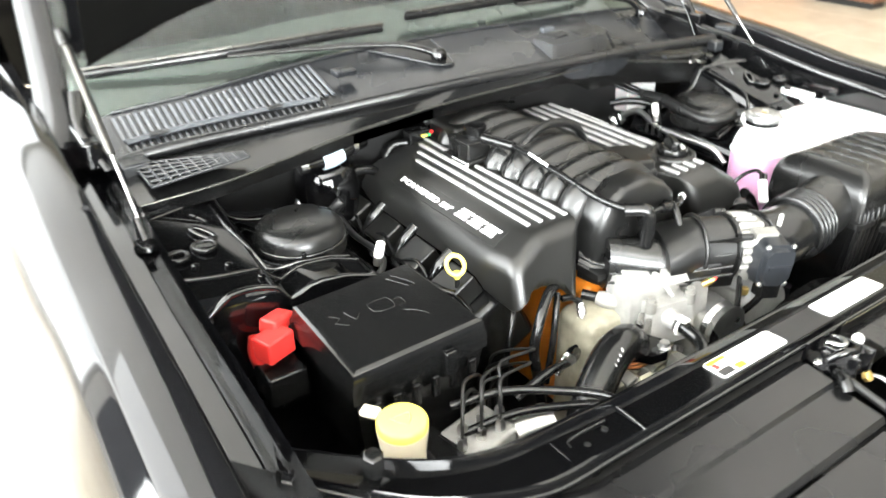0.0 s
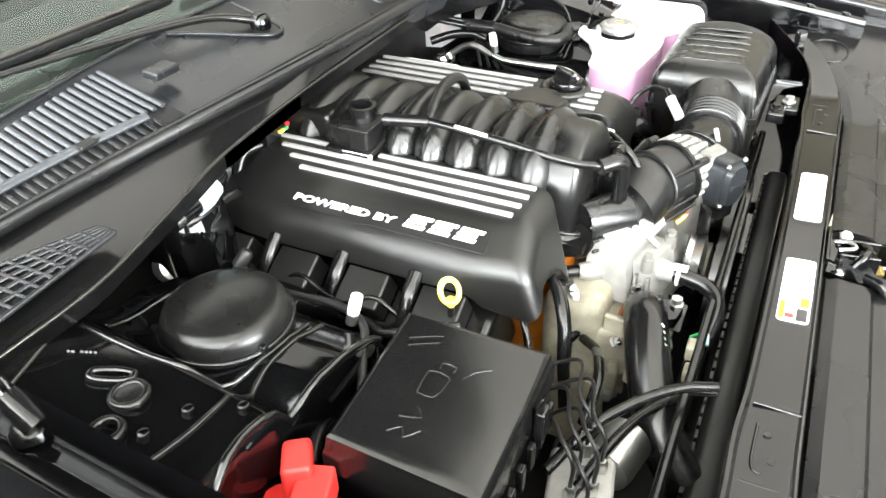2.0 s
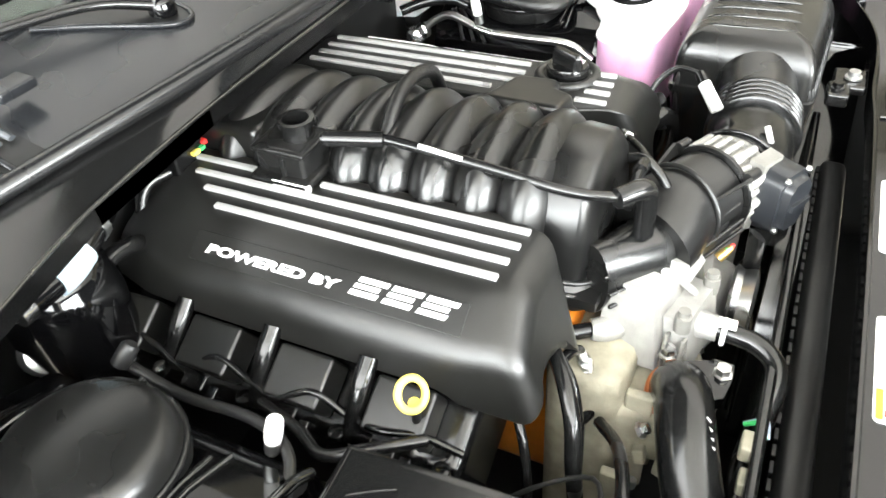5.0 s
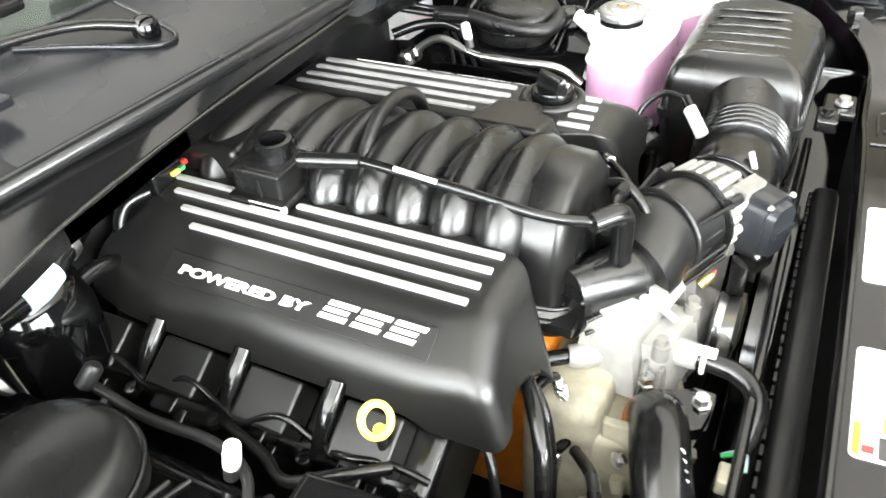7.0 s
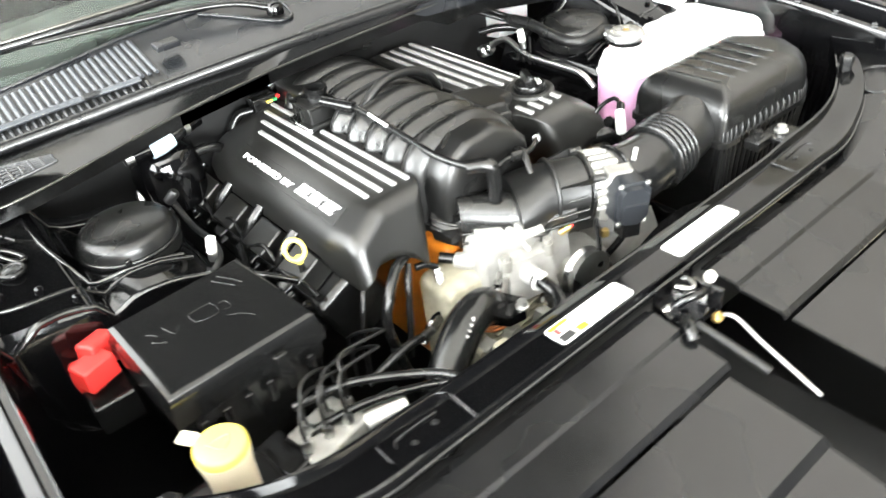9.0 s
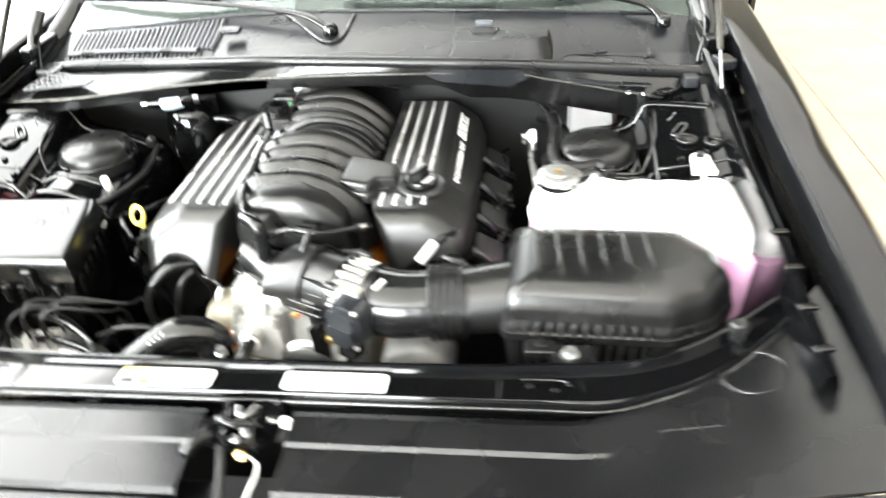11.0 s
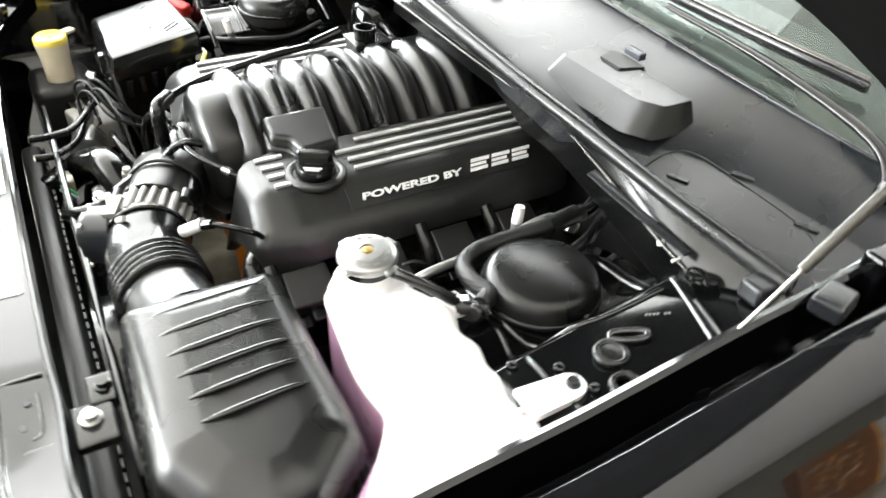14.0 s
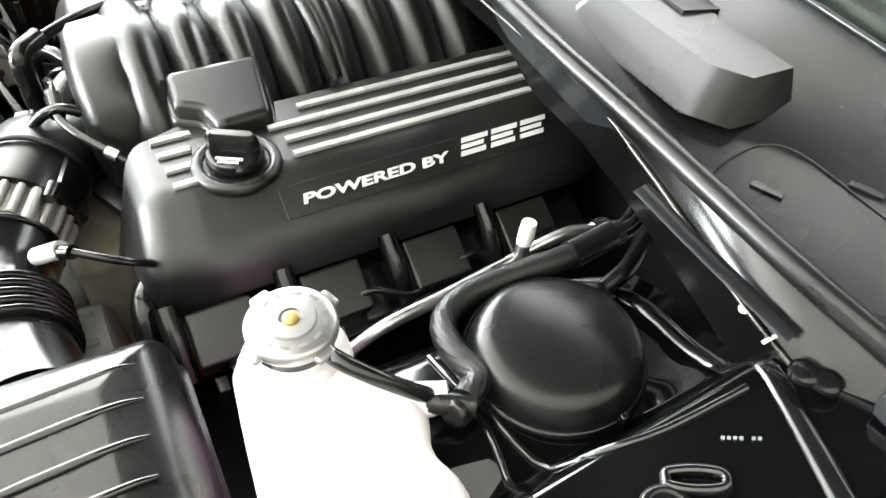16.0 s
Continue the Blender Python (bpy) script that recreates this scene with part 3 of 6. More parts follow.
part("spring", tube([(0.012 + 0.004 * math.cos(q * 1.3), -0.088 + 0.004 * math.sin(q * 1.3), 0.778 + 0.0006 * q) for q in range(30)], 0.0012, 6), M_STEEL, latch)
part("bush", lathe((0.062, -0.066, 0.776), [(0.008, 0), (0.009, 0.006), (0.006, 0.011)], 14), M_WHITE, latch, "white plastic bush")
part("release_cable", tube([(0.02, -0.11, 0.765), (0.036, -0.125, 0.758), (0.03, -0.17, 0.745), (0.02, -0.26, 0.72)], 0.0024, 8), M_STEEL, latch)
part("lever", tube([(-0.02, -0.10, 0.77), (-0.01, -0.14, 0.755), (0.0, -0.2, 0.735)], 0.006, 8), M_DARK, latch)


def label_plate(x0, x1, y0, y1):
    ob = thing("warning_label", ((x0 + x1) / 2, (y0 + y1) / 2, 0.8), "white printed label stuck on the radiator support", "label", "support labels")
    bm = prism(fillet([(x0, y0), (x1, y0), (x1, y1), (x0, y1)], 0.007, 5), 0.0, 0.0012, 0.0)
    for v in bm.verts:
        v.co.z += 0.8038 - 0.06 * (v.co.y + 0.029)
    part("paper", bm, M_LABEL, ob)
    return ob


def on_label(x, y, w, h, mat, ob, name="print"):
    bm = box((x, y, 0), (w, h, 0.0006), 0.0)
    for v in bm.verts:
        v.co.z += 0.8054 - 0.06 * (v.co.y + 0.029)
    part(name, bm, mat, ob, smooth=0)


lab = label_plate(-0.193, -0.056, -0.029, 0.008)
on_label(-0.178, -0.02, 0.024, 0.012, M_INK, lab, "pictogram")
on_label(-0.152, -0.022, 0.018, 0.01, M_SIGN, lab, "pictogram")
on_label(-0.182, -0.006, 0.008, 0.01, M_RED, lab, "pictogram")
on_label(-0.172, 0.003, 0.036, 0.006, M_SIGN, lab, "pictogram")
label_plate(0.047, 0.191, -0.028, 0.009)

# ---- cowl ----
LIP = [(-0.735, 0.668, 0.933), (-0.6, 0.655, 0.943), (-0.48, 0.673, 0.949), (-0.34, 0.70, 0.955), (-0.15, 0.70, 0.968), (0.1, 0.698, 0.973), (0.33, 0.712, 0.966), (0.42, 0.71, 0.954), (0.5, 0.705, 0.941), (0.58, 0.697, 0.93), (0.66, 0.702, 0.913), (0.735, 0.713, 0.901)]
SEAL = [(-0.72, 0.83, 0.945), (-0.63, 0.82, 0.955), (-0.45, 0.795, 0.965), (-0.28, 0.745, 0.985), (-0.1, 0.705, 0.998), (0.2, 0.698, 0.992), (0.3, 0.70, 0.988), (0.4, 0.708, 0.981), (0.5, 0.715, 0.973), (0.58, 0.722, 0.966), (0.66, 0.735, 0.957), (0.72, 0.745, 0.95)]


def along(table, x):
    return (x, float(np.interp(x, [p[0] for p in table], [p[1] for p in table])), float(np.interp(x, [p[0] for p in table], [p[2] for p in table])))


BASE = [(-0.75, 0.98, 0.98), (-0.55, 0.945, 1.0), (-0.3, 0.94, 1.024), (-0.1, 0.945, 1.026), (0.1, 0.948, 1.024), (0.35, 0.95, 1.016), (0.55, 0.965, 1.004), (0.75, 1.0, 0.985)]
cowl = thing("cowl_panel", (0, 0.8, 0.97), "dark grey moulded plastic cowl panel under the windscreen", "cowl panel")
xs = np.linspace(-0.735, 0.735, 60)
CREASE = [(-0.75, 0.10), (-0.3, 0.13), (-0.1, 0.2), (0.2, 0.2), (0.4, 0.32), (0.47, 0.52), (0.54, 0.6), (0.75, 0.64)]


def cowl_k(x, k):
    """A point k of the way from the seal to the glass: a front strip rising to a crease, then a flat rear part."""
    a, b, c = along(SEAL, x), along(BASE, x), lerp_table(x, CREASE)
    low = lerp_table(x, [(-0.3, 0.0), (0.0, 0.008), (0.2, 0.02), (0.35, 0.03), (0.5, 0.036), (0.75, 0.032)])
    dz = float(np.interp(k, (0, 0.12 * c, c, 0.5 * c + 0.5, 1), (0, -0.016 - low, -0.006 - low, -0.002 - 0.5 * low, 0.004)))
    return (x, a[1] + (b[1] - a[1]) * k, a[2] + (b[2] - a[2]) * k + dz)


rows = []
for q in (0.0, 0.06, 0.12, 0.5, 0.94, 1.0, 1.04, 1.3, 1.6, 1.95, 2.0):
    rows.append([cowl_k(x, lerp_table(x, CREASE) * min(q, 1.0) + (1 - lerp_table(x, CREASE)) * max(0.0, q - 1.0)) for x in xs])
part("panel", sheet(rows, 0.003), M_COWL, cowl, smooth=22)
part("rear_lip", tube([(x, y, z + 0.002) for x, y, z in (cowl_k(x, 1.0) for x in np.linspace(-0.69, 0.69, 24))], 0.0034, 8, 2), M_COWL, cowl, "raised rear lip of the cowl")
rows = []
for k, dz in ((0.0, -0.02), (0.0, 0.0), (0.3, 0.0), (0.75, -0.002), (1.0, -0.006)):
    rows.append([(x, along(LIP, x)[1] + (along(SEAL, x)[1] - along(LIP, x)[1]) * k, along(LIP, x)[2] + (along(SEAL, x)[2] - along(LIP, x)[2]) * k + dz * (1 + 1.4 * min(1.0, max(0.0, (x - 0.2) / 0.06)) * (dz < -0.01))) for x in xs])
part("front_ledge", sheet(rows, 0.003), M_PLASTIC, cowl, "black ledge in front of the bonnet seal", smooth=30)
part("bonnet_seal", tube([(x, y, z + 0.004) for x, y, z in SEAL], 0.011, 12, 6), M_SEAL, cowl, "black rubber bonnet seal")
# black painted edge; grey metal stands in for the window's highlight along it
part("lip_highlight", tube([(x, y - 0.002, z + 0.001) for x, y, z in LIP], 0.0022, 10, 6), M_TUBE, cowl, "cowl flange edge, its bright highlight put in as grey metal")

part("paint_mark", lathe((0.578, 0.695, 0.930), [(0.0048, 0), (0.0048, 0.002)], 10, (0, -0.4, 1)), M_LABEL, cowl, "white paint mark", smooth=0)
part("paint_mark", box((0.607, 0.694, 0.927), (0.003, 0.014, 0.0015), 0.0), M_LABEL, cowl, smooth=0)


def cowl_z(x, y):
    a, b = along(SEAL, x), along(BASE, x)
    return cowl_k(x, min(1, max(0, (y - a[1]) / (b[1] - a[1]))))[2]


# intake slats on the passenger side
for i in range(31):
    x = -0.69 + 0.0125 * i
    y0, y1 = along(SEAL, x)[1] + 0.055, along(BASE, x)[1] - 0.022
    rows = [(x, y, cowl_z(x, y) + 0.006) for y in np.linspace(y0, y1, 4)]
    part("slat", tube(rows, 0.0043, 8, 2, flat=0.7), M_SLAT, cowl)
    if x < -0.335:
        y2 = along(SEAL, x)[1] + 0.018
        part("slat", tube([(x, y2, cowl_z(x, y2) + 0.004), (x, y0 - 0.012, cowl_z(x, y0 - 0.012) + 0.004)], 0.0036, 8, 2, flat=0.7), M_COWL, cowl)
# dark sheet on the unbroken panel, as the shade down in the slots
dark = []
for k in (0.0, 0.5, 1.0):
    dark.append([(x, (along(SEAL, x)[1] + 0.014) * (1 - k) + (along(BASE, x)[1] - 0.018) * k, cowl_z(x, (along(SEAL, x)[1] + 0.014) * (1 - k) + (along(BASE, x)[1] - 0.018) * k) + 0.0035) for x in np.linspace(-0.70, -0.306, 24)])
part("slat_gap_shade", sheet(dark, 0.001), M_DARK, cowl)
part("slat_rib", tube([(x, along(SEAL, x)[1] + 0.048, cowl_z(x, along(SEAL, x)[1] + 0.048) + 0.008) for x in (-0.69, -0.66, -0.60, -0.55, -0.45, -0.38, -0.345)], 0.0085, 10, flat=0.6), M_SLAT, cowl)
for x in (-0.635, -0.425):
    y = along(SEAL, x)[1] + 0.046
    part("clip_window", box((x, y, cowl_z(x, y) + 0.011), (0.036, 0.016, 0.006), 0.002), M_DARK, cowl)

# mesh vent
def ledge(x, k):
    a, b = along(LIP, x), along(SEAL, x)
    return Vector((x, a[1] + (b[1] - a[1]) * k, a[2] + (b[2] - a[2]) * k))


def vent_at(u, v):
    y0, y1 = 0.688 - 0.012 * u, 0.80 - 0.098 * u
    return Vector((-0.70 + 0.157 * u, y0 + (y1 - y0) * v, 0.948 + 0.017 * u + 0.003))


for i in range(11):
    u = i / 10
    part("mesh_bar", tube([vent_at(u, 0), vent_at(u, 0.5), vent_at(u, 1)], 0.003, 8, 2), M_COWL, cowl)
for j in range(6):
    part("mesh_bar", tube([vent_at(u, j / 5) for u in (0, 0.33, 0.66, 1)], 0.003, 8, 2), M_COWL, cowl)
part("mesh_floor", sheet([[tuple(vent_at(u, v) - Vector((0, 0, 0.0025))) for u in np.linspace(0, 1, 8)] for v in (0, 0.5, 1)], 0.001), M_DARK, cowl)
part("filter_tab", sheet([[tuple(vent_at(u, v) - Vector((0, 0, 0.0018))) for u in (0.3, 0.45)] for v in (0.6, 0.72)], 0.0005), M_RED, cowl, "red tab under the mesh vent")

# dark sheet laid over the panel in place of the notch's shade
notch = [(-0.17, 0.93), (-0.125, 0.885), (-0.075, 0.825), (-0.05, 0.812), (-0.03, 0.82), (-0.02, 0.85), (-0.012, 0.93)]
part("wiper_notch_shade", sheet([[(x, y, cowl_z(x, y) + 0.0025) for x, y in notch], [(x * 0.5 - 0.04, 0.935, cowl_z(x, 0.935) + 0.0025) for x, y in notch]], 0.001), M_DARK, cowl, "flat dark sheet for the shade in the wiper pivot notch")
part("recess_lip", tube([(x, y, cowl_z(x, y) + 0.003) for x, y in notch], 0.0035, 10, 4), M_COWL, cowl)
part("clip_boss", box((-0.275, 0.842, 1.024), (0.045, 0.028, 0.012), 0.003, (4, 0, 0)), M_COWL, cowl)
tray = loft([[(0.205, 0.772, 0.965), (0.215, 0.768, 0.965), (0.39, 0.774, 0.965), (0.43, 0.80, 0.965), (0.435, 0.872, 0.965), (0.205, 0.868, 0.965)],
             [(0.225, 0.797, 1.006), (0.235, 0.792, 1.006), (0.385, 0.80, 1.006), (0.418, 0.822, 1.006), (0.422, 0.866, 1.008), (0.225, 0.862, 1.008)]])
part("cover_box", round_edges(tray, 0.005, 3), M_COWL, cowl, "raised tapered cover moulded into the cowl")
# nothing is cut here: a dark block paints the recess's shade
part("cover_notch_shade", prism([(0.262, 0.835), (0.306, 0.835), (0.318, 0.872), (0.25, 0.872)], 0.99, 1.0105, 0.002), M_DARK, cowl, "dark block standing in for the shade of a recess in the cover")
part("cover_clip", box((0.283, 0.882, 1.016), (0.036, 0.014, 0.012), 0.003), M_SLAT, cowl)
lid_line = [(0.455, 0.755), (0.448, 0.79), (0.45, 0.825), (0.475, 0.848), (0.55, 0.86), (0.64, 0.868), (0.672, 0.85), (0.688, 0.80), (0.685, 0.755), (0.665, 0.742)]
part("hatch_line", tube([(x, y, cowl_z(x, y) + 0.0004) for x, y in lid_line], 0.0011, 8, 4), M_DARK, cowl)
for x, y in ((0.49, 0.80), (0.535, 0.868), (0.64, 0.872)):
    part("hatch_clip", box((x, y, cowl_z(x, y) + 0.001), (0.03, 0.008, 0.003), 0.001, (0, 0, 25)), M_COWL, cowl)
for x, y in ((0.655, 0.70), (0.69, 0.735), (0.642, 0.69)):
    part("screw", lathe((x, y, along(SEAL, x)[2] - 0.028), [(0.011, 0), (0.011, 0.004), (0.006, 0.007)], 14), M_PLASTIC, cowl)
part("strip", tube([(0.46, 0.676, 0.965), (0.53, 0.684, 0.955), (0.62, 0.695, 0.945)], 0.009, 8, flat=0.35), M_COWL, cowl)
part("end_block", box((0.70, 0.72, 0.945), (0.03, 0.03, 0.025), 0.005), M_COWL, cowl)
part("end_block", box((0.766, 0.745, 0.972), (0.035, 0.045, 0.022), 0.005, (0, 0, 15)), M_COWL, cowl)
part("end_block", box((-0.70, 0.80, 0.945), (0.05, 0.05, 0.03), 0.005), M_COWL, cowl)

# windscreen, dashboard and pillars
glass_rows = []
for k in np.linspace(0, 1, 6):
    glass_rows.append([(x * (1 - 0.12 * k), along(BASE, x)[1] - 0.004 + 0.75 * k + 0.05 * k * k, along(BASE, x)[2] + 0.002 + 0.42 * k) for x in np.linspace(-0.75, 0.75, 20)])
screen = part("windscreen", sheet(glass_rows, 0.005), M_GLASS, car, "greenish laminated windscreen", smooth=60)
screen.visible_shadow = False
band = [[(x * (1 - 0.12 * k), along(BASE, x)[1] - 0.004 + 0.75 * k + 0.05 * k * k, along(BASE, x)[2] - 0.006 + 0.42 * k) for x in np.linspace(-0.75, 0.75, 20)] for k in (0, 0.08, 0.16)]
part("glass_band", sheet(band, 0.002), M_GLASS_BAND, car, "dark band just under the glass along its base")
part("dashboard", sheet([[(x, 1.0 + 0.5 * k, 0.95 + 0.02 * k) for x in np.linspace(-0.75, 0.75, 8)] for k in (0, 0.5, 1)], 0.02), M_DASH, car, "grey dashboard top")
for s in (-1, 1):
    part("wing_return", box((s * 0.772, 1.14, 0.925), (0.075, 0.42, 0.08), 0.006), M_GLOSS, car)
    part("pillar", tube([(s * 0.80, 0.92, 0.94), (s * 0.77, 1.04, 0.995), (s * 0.72, 1.4, 1.2), (s * 0.66, 1.8, 1.42)], 0.035, 10), M_PAINT, car)
    part("hinge", tube([(s * 0.735, 0.80, 0.95), (s * 0.755, 0.86, 1.01), (s * 0.745, 0.90, 1.06)], 0.013, 8, flat=0.6), M_GLOSS, car)
    part("hinge", box((s * 0.755, 0.87, 0.975), (0.03, 0.12, 0.05), 0.006), M_GLOSS, car)

# cabin and tail behind the windscreen
BODY = [  # y, half width at the sill and waist, waist height, roof half width, roof height
    (1.28, 0.965, 0.985, 0.93, 1.0),
    (1.32, 0.968, 0.99, 0.92, 0.995),
    (1.76, 0.97, 1.0, 0.655, 1.43),
    (2.2, 0.97, 1.01, 0.64, 1.455),
    (2.7, 0.975, 1.03, 0.63, 1.43),
    (3.35, 0.98, 1.06, 0.66, 1.10),
    (3.9, 0.95, 1.04, 0.62, 1.06),
    (4.15, 0.90, 1.0, 0.58, 1.02),
    (4.2, 0.86, 0.72, 0.55, 0.74),
]
shell = []
for y, w, waist, rw, roof in BODY:
    half = [(w - 0.04, 0.24), (w, 0.5), (w, waist - 0.12), (w - 0.02, waist - 0.01), (rw + 0.05 if roof > waist + 0.1 else rw + 0.1, max(waist, roof - 0.05)), (rw - 0.06, roof), (0.0, roof + 0.012)]
    shell.append([(x, y, z) for x, z in half] + [(-x, y, z) for x, z in half[-2::-1]])
# the side glass and the roof start behind the windscreen, so the first two rings keep to the sides
part("rear_body", loft(shell[2:], caps=False, closed=False), M_PAINT, car, "glossy black cabin, roof and tail", smooth=35)
part("tail_panel", prism([(-0.86, 4.19), (0.86, 4.19), (0.86, 4.21), (-0.86, 4.21)], 0.24, 0.73, 0.004), M_PAINT, car)
for s in (-1, 1):
    part("door", box((s * 0.958, 1.53, 0.615), (0.02, 0.47, 0.75), 0.006), M_PAINT, car, "glossy black door")
    part("side_glass", sheet([[(s * 0.955, 1.30, 0.985), (s * 0.955, 1.76, 0.995)], [(s * 0.83, 1.52, 1.21), (s * 0.83, 1.76, 1.22)], [(s * 0.70, 1.74, 1.40), (s * 0.70, 1.76, 1.41)]], 0.005), M_GLOSS, car, "dark side glass")
    part("wheel", lathe((s * 0.80, 3.3, 0.36), [(0.2, -0.11), (0.34, -0.11), (0.36, -0.08), (0.36, 0.08), (0.34, 0.11), (0.2, 0.11)], 40, (1, 0, 0)), M_RUBBER, car, "black tyre")

# bonnet, open
hood = thing("bonnet", (0, 0.95, 1.06), "open black bonnet propped up over the engine bay", "bonnet")
ANG = radians(62)
hd, hu = Vector((0, -math.cos(ANG), math.sin(ANG))), Vector((0, math.sin(ANG), math.cos(ANG)))


def hood_pt(x, d, up=0.0):
    return tuple(Vector((x, 0.93, 1.075)) + hd * d + hu * up)


outer, inner = [], []
for k in np.linspace(0, 1, 14):
    o, n = [], []
    for t in np.linspace(-1, 1, 33):
        d0 = 0.045 + 0.22 * (1 - abs(t)) ** 0.9
        d = d0 + (1.5 - d0) * k
        w = 0.735 - 0.05 * max(0, d - 0.9)
        o.append(hood_pt(w * t, d, 0.045 - 0.04 * t * t))
        n.append(hood_pt(0.98 * w * t, d, -0.012 + 0.014 * math.cos(9 * t)))
    outer.append(o), inner.append(n)
part("outer_skin", sheet(outer, 0.002), M_PAINT, hood, smooth=60)
part("inner_frame", sheet(inner, 0.002), M_HOOD, hood, "matt black pressed inner frame", smooth=60)
for s in (-1, 1):
    st = thing("gas_strut", (s * 0.745, 0.596, 0.926), "bonnet gas strut with bright rod and dark cylinder", "gas strut", "bonnet struts")
    a, b = Vector((s * 0.742, 0.602, 0.922)), Vector((s * 0.748, 0.862, 1.157))
    part("rod", tube([a, a.lerp(b, 0.5)], 0.0024, 10), M_STEEL, st)
    part("cylinder", tube([a.lerp(b, 0.42), a.lerp(b, 0.43), b], [0.0045, 0.0062, 0.0062], 14), M_TUBE, st)
    part("collar", tube([a.lerp(b, 0.52), a.lerp(b, 0.524)], 0.0067, 14), M_TUBE, st)
    part("end_fitting", tube([a - (b - a) * 0.05, a + (b - a) * 0.06], [0.013, 0.009], 12), M_PLASTIC, st)
    part("ball_stud", lathe(tuple(a - Vector((0, 0.0, 0.018))), [(0.02, -0.008), (0.018, 0.0), (0.01, 0.004), (0.008, 0.016)], 14), M_PLASTIC, st)
    part("end_fitting", tube([b - (b - a) * 0.04, b + (b - a) * 0.04], 0.009, 12), M_PLASTIC, st)

# wipers
def wiper(pivot, bend, elbow, tip, blade):
    w = thing("wiper", pivot, "black windscreen wiper resting along the base of the glass", "wiper", "windscreen wipers")
    part("arm", tube([pivot, bend, elbow, tip], [0.011, 0.009, 0.008, 0.006], 10, flat=0.7), M_PLASTIC, w)
    part("pivot_cap", lathe((pivot[0], pivot[1], pivot[2] - 0.012), [(0.017, 0), (0.017, 0.014), (0.012, 0.022), (0.004, 0.025)], 18), M_GLOSS, w)
    part("blade", tube(blade, 0.006, 8, flat=1.6), M_RUBBER, w)
    part("spine", tube([(x, y - 0.004, z + 0.011) for x, y, z in blade], 0.004, 8), M_TUBE, w)
    return w


wiper((-0.05, 0.845, 1.022), (-0.13, 0.885, 1.045), (-0.30, 0.93, 1.055), (-0.46, 0.96, 1.06), [(-0.72, 1.06, 1.045), (-0.5, 0.985, 1.06), (-0.25, 0.96, 1.065), (-0.12, 0.955, 1.065)])
wiper((0.675, 0.949, 0.994), (0.62, 0.965, 1.03), (0.45, 0.965, 1.055), (0.25, 0.96, 1.065), [(-0.05, 0.975, 1.075), (0.15, 0.975, 1.075), (0.4, 0.99, 1.07), (0.56, 1.02, 1.06)])
# ---- engine covers ----
ENG = -0.006


